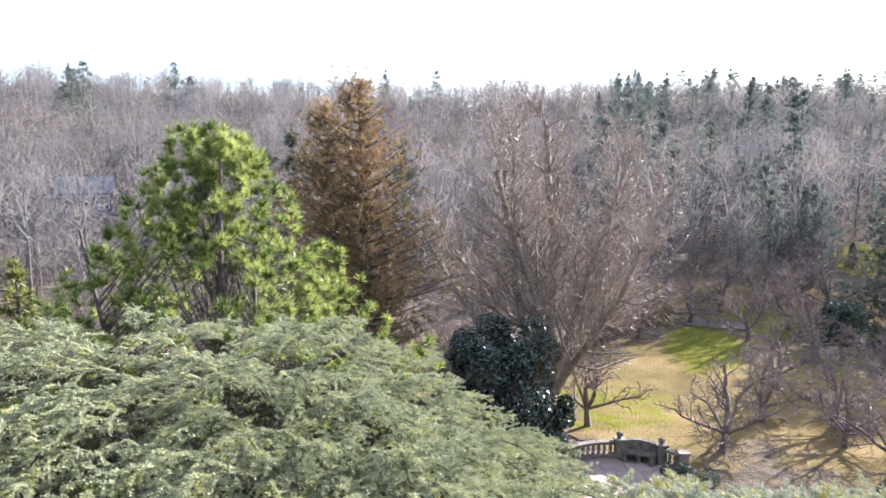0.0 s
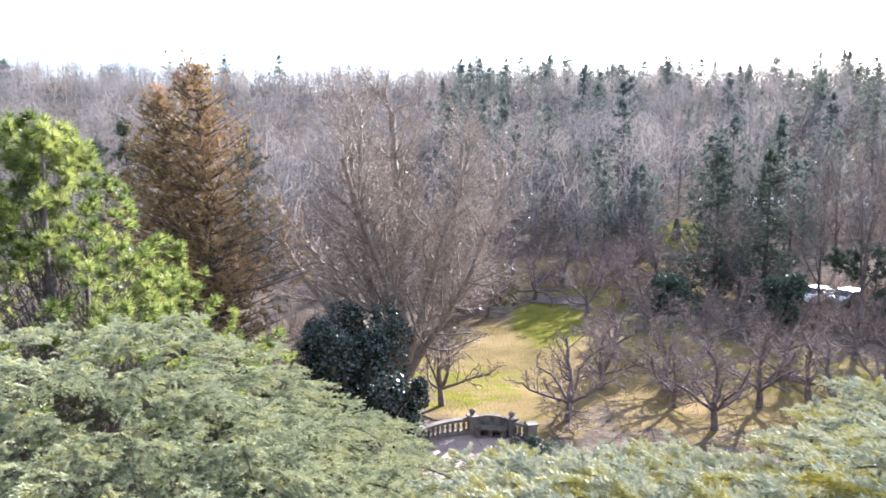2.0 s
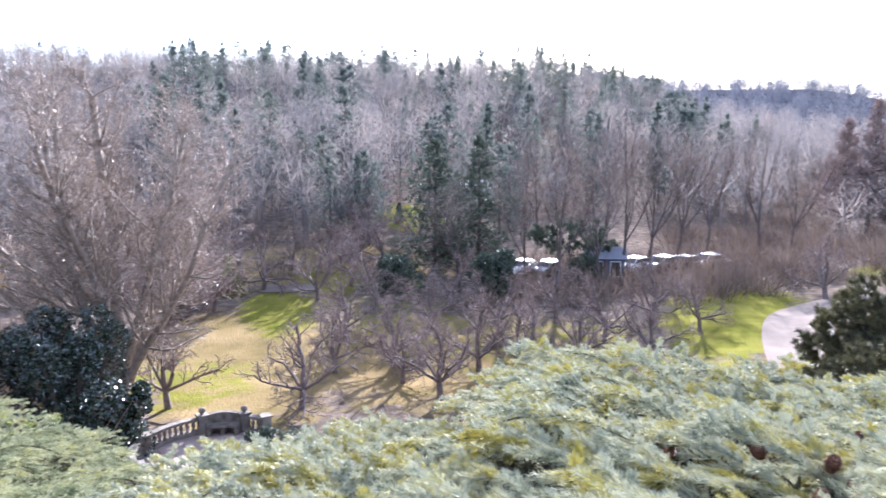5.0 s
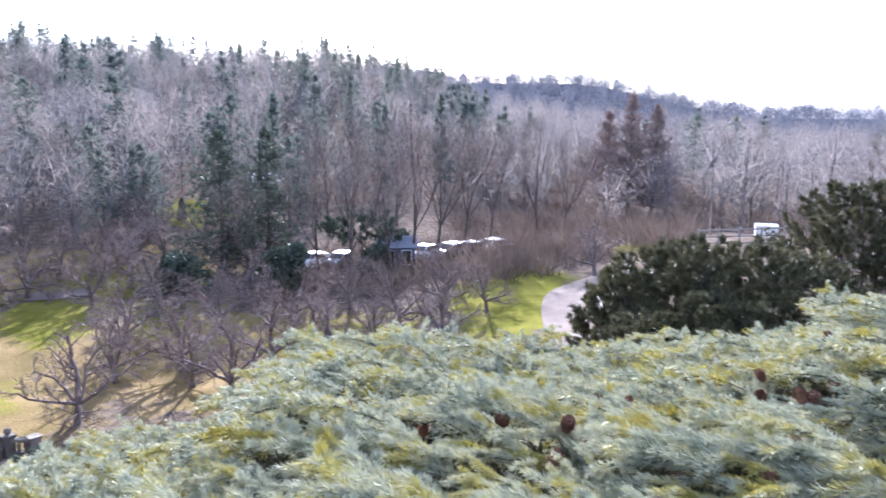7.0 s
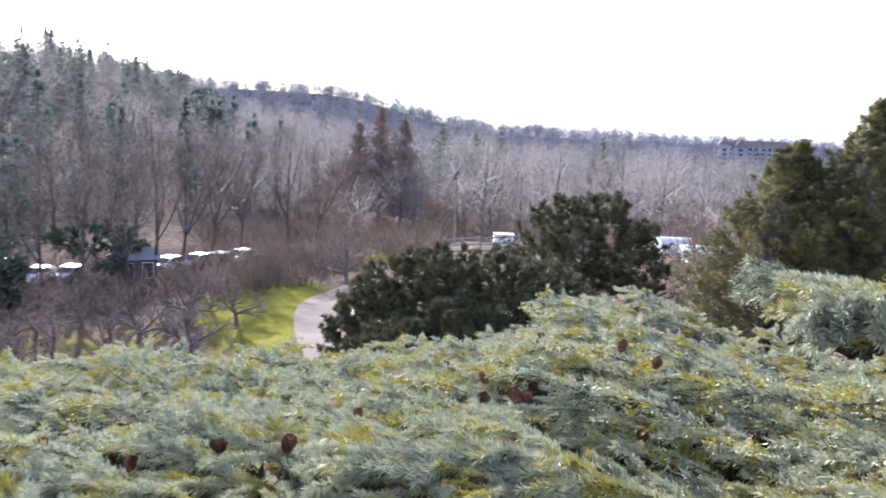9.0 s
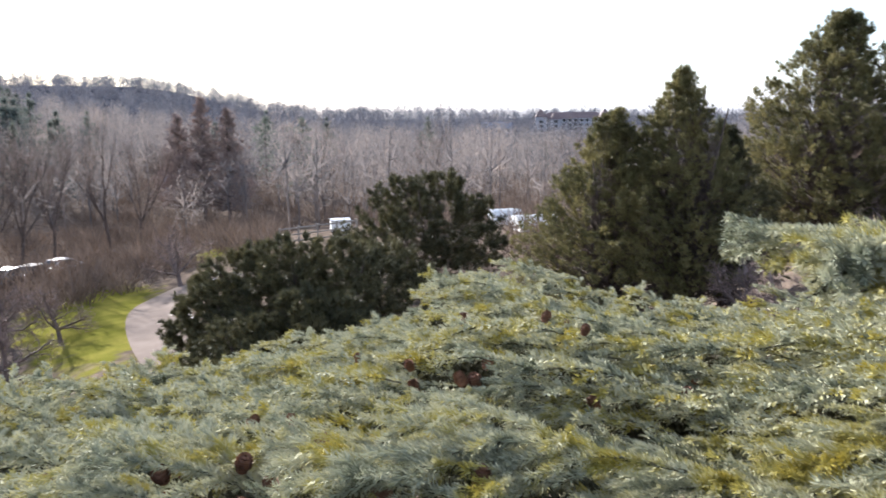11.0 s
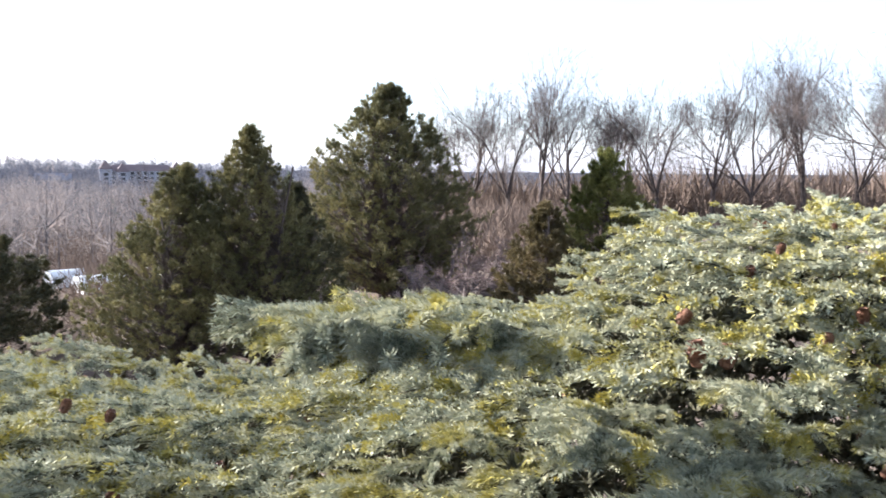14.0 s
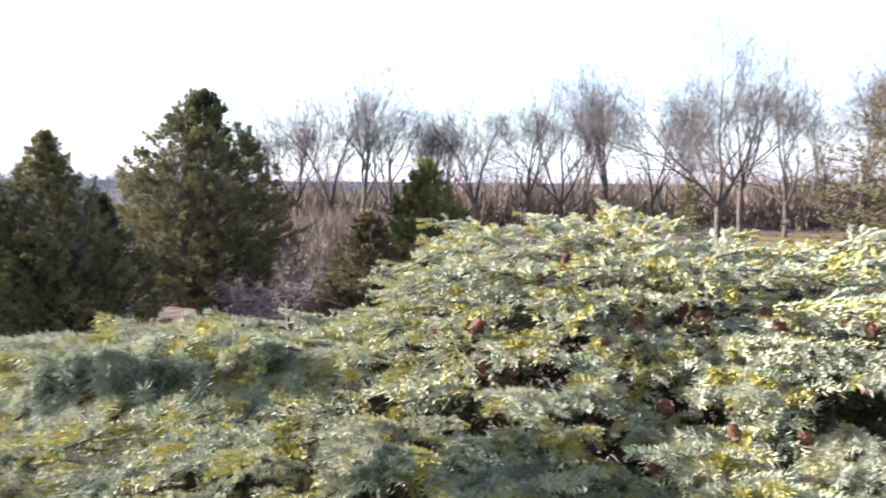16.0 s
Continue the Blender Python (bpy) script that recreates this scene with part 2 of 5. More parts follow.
def tubes(p0, p1, r0, r1, sides=3):
    """Tapered prisms from p0 to p1."""
    p0, p1 = np.asarray(p0, float).reshape(-1, 3), np.asarray(p1, float).reshape(-1, 3)
    r0, r1 = np.asarray(r0, float).reshape(-1, 1), np.asarray(r1, float).reshape(-1, 1)
    d = p1 - p0
    d /= np.linalg.norm(d, axis=1, keepdims=True) + 1e-9
    ref = np.where(np.abs(d[:, :1]) < 0.8, [[1.0, 0, 0]], [[0, 1.0, 0]])
    u = np.cross(d, ref)
    u /= np.linalg.norm(u, axis=1, keepdims=True) + 1e-9
    w = np.cross(d, u)
    rings = []
    for k in range(sides):
        c, s = math.cos(2 * math.pi * k / sides), math.sin(2 * math.pi * k / sides)
        o = c * u + s * w
        rings += [p0 + r0 * o, p1 + r1 * o]
    v = np.stack(rings, 1).reshape(-1, 3)
    base = np.arange(len(p0))[:, None] * (2 * sides)
    f = np.concatenate([np.concatenate([base + 2 * k, base + (2 * k + 2) % (2 * sides), base + (2 * k + 3) % (2 * sides), base + 2 * k + 1], 1) for k in range(sides)])
    return v, f


def blades(p0, p1, width):
    """One thin pointed blade from each p0 to its p1, for the finest twigs."""
    p0, p1 = np.asarray(p0, float).reshape(-1, 3), np.asarray(p1, float).reshape(-1, 3)
    w = np.cross(p1 - p0, np.random.default_rng(1).normal(size=p0.shape))
    w *= width / 2 / (np.linalg.norm(w, axis=1, keepdims=True) + 1e-9)
    v = np.stack([p0 - w, p0 + w, p1], 1).reshape(-1, 3)
    return v, np.arange(len(v)).reshape(-1, 3)


def unit(a):
    return a / (np.linalg.norm(a, axis=-1, keepdims=True) + 1e-9)


def needles(rng, c, axis, n, length, width, low=0.15, high=1.3):
    """n thin blades round each centre, spread by low to high radians from its axis."""
    c, axis = np.repeat(np.asarray(c, float), n, 0), np.repeat(unit(np.asarray(axis, float)), n, 0)
    side = unit(np.cross(axis, unit(rng.normal(size=c.shape))))
    th = rng.uniform(low, high, (len(c), 1))
    d = axis * np.cos(th) + side * np.sin(th)
    w = unit(np.cross(d, rng.normal(size=c.shape))) * width / 2
    ln = length * rng.uniform(0.7, 1.15, (len(c), 1))
    v = np.stack([c - w, c + w, c + d * ln], 1).reshape(-1, 3)
    return v, np.arange(len(v)).reshape(-1, 3)


def brush(rng, c, along, n, length, width, up=0.45):
    """n short blades round a shoot at each place, swept forward along it, lying round it like fur."""
    c, along = np.repeat(np.asarray(c, float), n, 0), np.repeat(unit(np.asarray(along, float)), n, 0)
    out = rng.normal(size=c.shape) + [0, 0, up]
    out = unit(out - along * (out * along).sum(1, keepdims=True))
    d = unit(out * 0.62 + along * rng.uniform(0.35, 1.0, (len(c), 1)) + rng.normal(size=c.shape) * 0.16)
    w = unit(np.cross(d, out) + rng.normal(size=c.shape) * 0.28) * width / 2
    c = c + out * length * rng.uniform(0.05, 0.45, (len(c), 1))
    v = np.stack([c - w, c + w, c + d * length * rng.uniform(0.6, 1.0, (len(c), 1))], 1).reshape(-1, 3)
    return v, np.arange(len(v)).reshape(-1, 3)


def leaves(rng, c, size, flat=0.0):
    """A small four-cornered leaf at each centre; flat: how level they lie."""
    c = np.asarray(c, float)
    a = unit(rng.normal(size=c.shape) * [1, 1, 1 - flat])
    b = unit(np.cross(a, unit(rng.normal(size=c.shape) * [1 - flat, 1 - flat, 1])))
    s = size * rng.uniform(0.6, 1.3, (len(c), 1))
    v = np.stack([c - a * s, c + b * s * 0.45, c + a * s, c - b * s * 0.45], 1).reshape(-1, 3)
    return v, np.arange(len(v)).reshape(-1, 4)


def box(lo, hi):
    (a, b, c), (d, e, f) = lo, hi
    v = np.array([(x, y, z) for z in (c, f) for x, y in ((a, b), (d, b), (d, e), (a, e))], float)
    return v, np.array([(3, 2, 1, 0), (4, 5, 6, 7), (0, 1, 5, 4), (1, 2, 6, 5), (2, 3, 7, 6), (3, 0, 4, 7)])


def lathe(profile, n=10):
    """A turned body from (radius, height) pairs."""
    v = np.array([(r * math.cos(2 * math.pi * k / n), r * math.sin(2 * math.pi * k / n), z) for r, z in profile for k in range(n)])
    f = [(i * n + k, i * n + (k + 1) % n, (i + 1) * n + (k + 1) % n, (i + 1) * n + k) for i in range(len(profile) - 1) for k in range(n)]
    return v, np.array(f)


def placed(geo, m):
    v, f = geo
    m = np.array(m)
    return v @ m[:3, :3].T + m[:3, 3], f


def grow(rng, p, d, length, r, level, plan, out):
    """A limb as bent segments with its side limbs: rows of level, start, end, radius, radius."""
    n = plan["steps"][level]
    for i in range(n):
        d = (d + Vector(rng.normal(size=3)) * plan["wob"][level] + Vector((0, 0, plan["lift"][level]))).normalized()
        q = p + d * (length / n)
        r2 = max(plan["least"], r * (1 - plan["taper"][level] / n))
        out.append((level, tuple(p), tuple(q), r, r2))
        if level + 1 < len(plan["steps"]) and (i + 1) / n > plan["bare"][level]:
            kids = plan["kids"][level]
            for _ in range(int(kids) + (rng.random() < kids % 1)):
                side = d.cross(Vector(rng.normal(size=3))).normalized()
                a = radians(plan["angle"][level]) * rng.uniform(0.7, 1.3)
                grow(rng, q, (d * math.cos(a) + side * math.sin(a)).normalized(), length * plan["ratio"][level] * rng.uniform(0.65, 1.2) * (1.15 - 0.6 * (i + 1) / n),
                     r2 * plan["thin"][level], level + 1, plan, out)
        p, r = q, r2


def tube_lines(lines, sides):
    """Whole tubes along bent lines of (place, radius)."""
    vs, fs, at = [], [], 0
    for line in lines:
        p = np.array([q for q, _ in line], float)
        d = np.gradient(p, axis=0)
        d = unit(d)
        ref = np.array([1.0, 0, 0]) if abs(d[0][0]) < 0.8 else np.array([0, 1.0, 0])
        u = unit(np.cross(d, ref))
        w = np.cross(d, u)
        r = np.array([q for _, q in line])[:, None, None]
        a = np.linspace(0, 2 * math.pi, sides, endpoint=False)
        vs.append((p[:, None] + r * (np.cos(a)[None, :, None] * u[:, None] + np.sin(a)[None, :, None] * w[:, None])).reshape(-1, 3))
        i, k = np.meshgrid(np.arange(len(p) - 1), np.arange(sides), indexing="ij")
        m, n = i * sides + k, i * sides + (k + 1) % sides
        fs.append(np.stack([m, n, n + sides, m + sides], -1).reshape(-1, 4) + at)
        at += len(vs[-1])
    return np.concatenate(vs), np.concatenate(fs)


def as_lines(rows):
    """Segments that follow on one another, as whole lines."""
    lines = []
    for _, p, q, r, r2 in rows:
        if lines and lines[-1][-1][0] == p:
            lines[-1].append((q, r2))
        else:
            lines.append([(p, r), (q, r2)])
    return lines


def limbs(out, levels, sides):
    rows = [o for o in out if o[0] in levels]
    return tubes([o[1] for o in rows], [o[2] for o in rows], [o[3] for o in rows], [o[4] for o in rows], sides)


# ---- ground ----
RADII = np.array([0, 6, 14, 25, 45, 70, 110, 200, 340, 650.0])
BEARINGS = np.array([25, -15, -40, -58, -72, -92, -115, -145.0])
HEIGHTS = np.array([
    (11.6, 9.5, 6.0, 3.0, 0.5, 0.0, 4.0, 20.0, 37.0, 45.0),
    (11.6, 9.0, 5.0, 2.2, 0.3, 0.0, 3.5, 18.5, 35.5, 45.0),
    (11.6, 9.0, 5.0, 2.2, 0.4, 0.1, 1.5, 14.0, 34.0, 45.0),
    (11.8, 9.2, 6.2, 4.6, 3.3, 1.6, 0.0, 3.0, 10.0, 41.0),
    (11.9, 9.4, 7.6, 6.9, 6.3, 5.0, 0.0, -1.0, 1.0, 14.0),
    (12.0, 9.7, 8.4, 7.8, 7.3, 5.6, 0.0, -3.0, -4.0, 9.0),
    (12.2, 10.2, 10.0, 9.8, 9.6, 9.6, 8.0, 4.0, 2.0, 3.0),
    (12.6, 10.9, 10.8, 11.0, 10.9, 10.6, 10.0, 8.0, 4.0, 0.0)])


TERRACE = (*polar(-16.7, 31.0).xy, 1.6)


def ground_z(x, y):
    """The height of the ground."""
    x, y = np.asarray(x, float), np.asarray(y, float)
    r, az = np.hypot(x, y), np.degrees(np.arctan2(-x, y))
    az = np.where(az > 115, az - 360, az)
    t = np.interp(-az, -BEARINGS, np.arange(len(BEARINGS)))
    s = np.interp(np.minimum(r, 650), RADII, np.arange(len(RADII)))
    i, j = np.minimum(t.astype(int), len(BEARINGS) - 2), np.minimum(s.astype(int), len(RADII) - 2)
    ft, fs = t - i, s - j
    ft, fs = ft * ft * (3 - 2 * ft), fs
    z = (HEIGHTS[i, j] * (1 - ft) + HEIGHTS[i + 1, j] * ft) * (1 - fs) + (HEIGHTS[i, j + 1] * (1 - ft) + HEIGHTS[i + 1, j + 1] * ft) * fs
    bump = 0.12 * np.sin(x * 0.41 + 1.3) * np.sin(y * 0.37) + 0.9 * np.sin(x * 0.031) * np.sin(y * 0.027 + 0.6) * np.clip((r - 90) / 120, 0, 1)
    z = z + bump * np.clip((r - 8) / 20, 0, 1)
    near = np.clip((7.0 - np.hypot(x - TERRACE[0], y - TERRACE[1])) / 2.5, 0, 1)
    return z + (np.minimum(z, TERRACE[2] - 0.35) - z) * near


def on_ground(az, r, sink=0.0):
    p = polar(az, r)
    p.z = float(ground_z(p.x, p.y)) - sink
    return p


# the drive: bearing and distance of its middle line
DRIVE = [on_ground(a, r) for a, r in ((-66, 24), (-62.5, 30), (-61.2, 35), (-59.9, 41), (-59.2, 48), (-59.4, 54), (-60.4, 57), (-62.0, 59))]


def smooth_line(points, n=8):
    """A soft curve through points."""
    out = []
    for i in range(len(points) - 1):
        a, b, c, d = points[max(i - 1, 0)], points[i], points[i + 1], points[min(i + 2, len(points) - 1)]
        for k in range(n):
            t = k / n
            out.append(0.5 * (2 * b + (c - a) * t + (2 * a - 5 * b + 4 * c - d) * t * t + (3 * b - a - 3 * c + d) * t ** 3))
    return out + [points[-1]]


def ground_sheet():
    na, radii = 288, np.concatenate([np.linspace(0.5, 30, 40), np.geomspace(31, 120, 60), np.geomspace(124, 700, 50), np.geomspace(800, 4500, 8)])
    az = np.linspace(-180, 180, na, endpoint=False)
    rr, aa = np.meshgrid(radii, np.radians(az), indexing="ij")
    x, y = -np.sin(aa) * rr, np.cos(aa) * rr
    z = ground_z(x, y)
    far = np.clip((rr - 700) / 3000, 0, 1)
    z = z * (1 - far) ** 2
    v = np.stack([x, y, z], -1).reshape(-1, 3)
    nr = len(radii)
    i, j = np.meshgrid(np.arange(nr - 1), np.arange(na), indexing="ij")
    a = i * na + j
    b = i * na + (j + 1) % na
    f = np.stack([a, b, b + na, a + na], -1).reshape(-1, 4)
    v = np.concatenate([v, [[0, 0, float(ground_z(0, 0))]]])
    hub = np.stack([np.arange(na), np.full(na, len(v) - 1), (np.arange(na) + 1) % na], 1)
    return v, [f, hub[:, ::-1][:, [1, 0, 2]]]


def ground_material():
    m = bpy.data.materials.new("meadow_litter_and_haze_tone")
    m.use_nodes = True
    nt = m.node_tree
    n, l = nt.nodes, nt.links
    b = n["Principled BSDF"]
    b.inputs["Roughness"].default_value, b.inputs["Specular IOR Level"].default_value = 0.95, 0.0
    geo = n.new("ShaderNodeNewGeometry")
    att = n.new("ShaderNodeAttribute")
    att.attribute_name = "turf"
    sep = n.new("ShaderNodeSeparateColor")
    l.new(att.outputs["Color"], sep.inputs[0])

    def tone(scale, stops, detail=6):
        t = n.new("ShaderNodeTexNoise")
        t.inputs["Scale"].default_value, t.inputs["Detail"].default_value = scale, detail
        l.new(geo.outputs["Position"], t.inputs["Vector"])
        r = n.new("ShaderNodeValToRGB")
        l.new(t.outputs["Fac"], r.inputs[0])
        for k, (at, c) in enumerate(stops):
            e = r.color_ramp.elements[k] if k < 2 else r.color_ramp.elements.new(at)
            e.position, e.color = at, (*c, 1)
        return r.outputs[0]

    litter = tone(1.3, [(0.3, (0.07, 0.056, 0.045)), (0.5, (0.12, 0.096, 0.078)), (0.7, (0.185, 0.146, 0.115))])
    straw = tone(0.35, [(0.3, (0.12, 0.096, 0.042)), (0.5, (0.175, 0.132, 0.062)), (0.7, (0.225, 0.166, 0.085))])
    green = tone(0.5, [(0.3, (0.105, 0.108, 0.02)), (0.7, (0.175, 0.16, 0.038))])
    # bluish tone of the far ground: aerial haze put into its colour
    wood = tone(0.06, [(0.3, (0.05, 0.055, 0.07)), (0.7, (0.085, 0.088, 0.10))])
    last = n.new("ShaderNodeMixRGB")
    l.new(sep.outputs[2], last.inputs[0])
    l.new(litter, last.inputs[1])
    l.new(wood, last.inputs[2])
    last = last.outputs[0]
    for k, colour in ((0, straw), (1, green)):
        patch = n.new("ShaderNodeTexNoise")
        patch.inputs["Scale"].default_value, patch.inputs["Detail"].default_value = 0.8, 4
        l.new(geo.outputs["Position"], patch.inputs["Vector"])
        add = n.new("ShaderNodeMath")
        add.operation = "ADD"
        l.new(sep.outputs[k], add.inputs[0])
        l.new(patch.outputs["Fac"], add.inputs[1])
        edge = n.new("ShaderNodeMapRange")
        edge.inputs[1].default_value, edge.inputs[2].default_value = 0.85, 1.1
        l.new(add.outputs[0], edge.inputs[0])
        mix = n.new("ShaderNodeMixRGB")
        l.new(edge.outputs[0], mix.inputs[0])
        l.new(last, mix.inputs[1])
        l.new(colour, mix.inputs[2])
        last = mix.outputs[0]
    l.new(last, b.inputs["Base Color"])
    t2 = n.new("ShaderNodeTexNoise")
    t2.inputs["Scale"].default_value, t2.inputs["Detail"].default_value = 6, 8
    l.new(geo.outputs["Position"], t2.inputs["Vector"])
    bp = n.new("ShaderNodeBump")
    bp.inputs["Strength"].default_value, bp.inputs["Distance"].default_value = 0.8, 0.12
    l.new(t2.outputs["Fac"], bp.inputs["Height"])
    l.new(bp.outputs[0], b.inputs["Normal"])
    return m


def blob(x, y, az, r, ra, rr):
    """1 in the middle of a patch, falling to 0 beyond its edge."""
    a, d = np.degrees(np.arctan2(-x, y)), np.hypot(x, y)
    a = np.where(a > 115, a - 360, a)
    return np.clip(1.6 - np.sqrt(((a - az) / ra) ** 2 + ((d - r) / rr) ** 2), 0, 1)


geo = ground_sheet()
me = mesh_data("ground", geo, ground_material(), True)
gx, gy = geo[0][:, 0], geo[0][:, 1]
straw = np.maximum.reduce([0.85 * blob(gx, gy, -19, 48, 7, 15), 0.66 * blob(gx, gy, -34, 48, 14, 13), 0.75 * blob(gx, gy, -152, 55, 8, 25), 0.5 * blob(gx, gy, -125, 36, 8, 9),
                           0.2 * blob(gx, gy, -84, 60, 9, 12), 0.25 * blob(gx, gy, -47, 125, 6, 18), 0.62 * blob(gx, gy, -26, 80, 9, 12)])
green = np.maximum.reduce([0.8 * blob(gx, gy, -21.5, 63, 2.6, 8), 0.9 * blob(gx, gy, -31.5, 108, 2.2, 9), 0.85 * blob(gx, gy, -55.0, 54, 4.5, 15), 0.6 * blob(gx, gy, -64, 78, 4, 6),
                           0.5 * blob(gx, gy, -152, 50, 7, 9), 0.45 * blob(gx, gy, -128, 32, 4, 5), 0.45 * blob(gx, gy, -40, 52, 12, 8), 0.42 * blob(gx, gy, -28, 60, 8, 12), 0.5 * blob(gx, gy, -27, 74, 7, 6), 0.5 * blob(gx, gy, -15, 45, 6, 6)])
layer = me.attributes.new("turf", "FLOAT_COLOR", "POINT")
# third channel: painted haze tone, growing from 200 m to 380 m out
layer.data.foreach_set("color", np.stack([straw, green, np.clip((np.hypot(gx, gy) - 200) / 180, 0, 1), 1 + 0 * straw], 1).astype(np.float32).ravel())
tagged(new("ground", me), "rolling meadow and woodland floor with straw-coloured winter grass", "ground", kind="structure")


def ribbon(line, half, lift):
    v, f = [], []
    for k, p in enumerate(line):
        d = (line[min(k + 1, len(line) - 1)] - line[max(k - 1, 0)])
        d.z = 0
        s = Vector((-d.y, d.x, 0)).normalized()
        for e in (-1, -0.4, 0.4, 1):
            q = p + s * half * e
            z = float(ground_z(q.x, q.y))
            v.append((q.x, q.y, z + lift - (0.0 if abs(e) < 1 else 0.02)))
    for k in range(len(line) - 1):
        f += [(4 * k + e, 4 * k + e + 1, 4 * k + e + 5, 4 * k + e + 4) for e in range(3)]
    return np.array(v), np.array(f)[:, ::-1]


drive_line = smooth_line(DRIVE)
tagged(part("road", ribbon(drive_line, 1.75, 0.12), ASPHALT), "pale worn asphalt drive curving down the slope", "road", kind="structure")
for side in (-1,):
    rows = []
    for k in range(len(drive_line) - 1):
        d = drive_line[k + 1] - drive_line[k]
        s = Vector((-d.y, d.x, 0)).normalized() * 1.83 * side
        rows.append([drive_line[k] + s, drive_line[k + 1] + s])
    for r in rows:
        for q in r:
            q.z = float(ground_z(q.x, q.y)) + 0.12
    tagged(part("kerb", tubes([r[0] for r in rows], [r[1] for r in rows], np.full(len(rows), 0.11), np.full(len(rows), 0.11), 4), KERB), "low pale stone kerb along the drive", "kerb", kind="structure")


# ---- near conifers: sprays of needle rosettes ----
def fan(seed, length, half, pairs, needle, width, per_m, droop, lift=0.25, twiglets=1, angles=(30, 62)):
    """A flat bough along +x: a spine with side shoots to both sides, each a dense brush of short needles, their tips drooping."""
    rng = np.random.default_rng(seed)
    spine = [Vector((length * t, 0.06 * length * math.sin(2.4 * t + seed), length * (0.16 * math.sin(2.4 * t) - droop * t * t))) for t in np.linspace(0, 1, 9)]
    lines = [spine]
    for k in range(2 * pairs):
        t = 0.04 + 0.9 * (k + rng.random()) / (2 * pairs)
        q = t * 8
        base = spine[int(q)].lerp(spine[int(q) + 1], q - int(q))
        ln = half * (1.1 - 0.6 * t) * rng.uniform(0.6, 1.3)
        a = radians(rng.uniform(*angles)) * (1 if k % 2 else -1)
        rise = rng.uniform(-0.1, lift)
        way = Vector((math.cos(a), math.sin(a), rise)).normalized()
        mid = base + way * ln * 0.55 + Vector((0, 0, 0.05 * ln))
        tip = base + way * ln + Vector((0.12 * ln, 0, -droop * ln * 0.8))
        lines.append([base, mid, tip])
        for _ in range(twiglets):
            b = a + radians(rng.choice((-1, 1)) * rng.uniform(25, 50))
            root = base.lerp(mid, rng.uniform(0.3, 1.0))
            sub = Vector((math.cos(b), math.sin(b), rise + rng.normal() * 0.2)) * ln * rng.uniform(0.35, 0.6)
            lines.append([root, root + sub * 0.6 + Vector((0, 0, 0.02 * ln)), root + sub - Vector((0, 0, droop * ln * 0.3))])
    c, along, p0, p1 = [], [], [], []
    for line in lines:
        for p, q in zip(line, line[1:]):
            d = q - p
            n = max(1, int(d.length * per_m + rng.random()))
            u = rng.random(n)[:, None]
            c.append(np.array(p) + np.array(d) * u)
            along.append(np.repeat(np.array(d)[None], n, 0))
            p0.append(tuple(p)), p1.append(tuple(q))
    return brush(rng, np.concatenate(c), np.concatenate(along), 1, needle, width), tubes(p0[:8], p1[:8], np.full(8, 0.004), np.full(8, 0.003), 3)


def rosettes(seed, n, length, width):
    """Places and axes of n tufts spread over a flat branchlet."""
    rng = np.random.default_rng(seed)
    return np.stack([rng.uniform(0, length, n), rng.normal(size=n) * width * 0.4, rng.normal(size=n) * 0.012], 1), rng.normal(size=(n, 3)) * 0.4 + [0.3, 0, 0.8]


def ridges(p, trunk, high):
    """The unevenness of a crown's upper side: boughs that spread from the trunk as long ridges with furrows between."""
    d = p - trunk
    u, v = math.hypot(d.x, d.y), math.atan2(d.y, d.x) * 3.0
    return high * (noise.noise(Vector((u * 1.5, v * 4.2, 2.5))) + 0.6 * noise.noise(Vector((u * 3.6, v * 8.0, 7.5))))


def crown_sprays(rng, kinds, space, az_range, r_range, top, trunk, droop, drop, fine_to, centre=None, tries=9000, swing=15):
    """Poses for boughs spread evenly over a crown whose upper side stands at top(bearing, distance)."""
    out, taken = [], np.zeros((0, 2))
    for _ in range(tries):
        az = rng.uniform(*az_range)
        r = math.sqrt(rng.uniform(r_range[0] ** 2, r_range[1] ** 2))
        p = polar(az, r) + (centre(az) if centre else Vector())
        if len(taken) and np.hypot(*(taken - p.xy).T).min() < space * max(1, r / 3.0):
            continue
        taken = np.vstack([taken, [p.xy]])
        p.z = top(az, r) + (ridges(p, trunk, 0.17) - rng.uniform(*drop)) * min(1, r / 2.5)
        away = p - trunk
        turn = math.degrees(math.atan2(away.y, away.x)) + rng.normal() * swing
        m = pose(*p, rng.normal() * 10, rng.normal() * 7 + droop, turn) @ Matrix.Scale(rng.uniform(0.75, 1.25), 4) @ Matrix.Translation((-0.14, 0, 0))
        out.append((rng.integers(kinds) + (kinds if r > fine_to else 0), m, r))
    return out


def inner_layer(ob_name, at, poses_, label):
    """The dull older foliage under the outer sprays, darkened as shade for the gaps."""
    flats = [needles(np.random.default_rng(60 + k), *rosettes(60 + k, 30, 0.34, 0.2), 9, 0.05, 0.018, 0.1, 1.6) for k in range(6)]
    tagged(part("inner_foliage", joined([placed(flats[k % 6], Matrix.Translation(at).inverted() @ m) for k, m, _ in poses_]), INNER_SHADE_TWIG, bpy.data.objects[ob_name], label), kind="stuff")


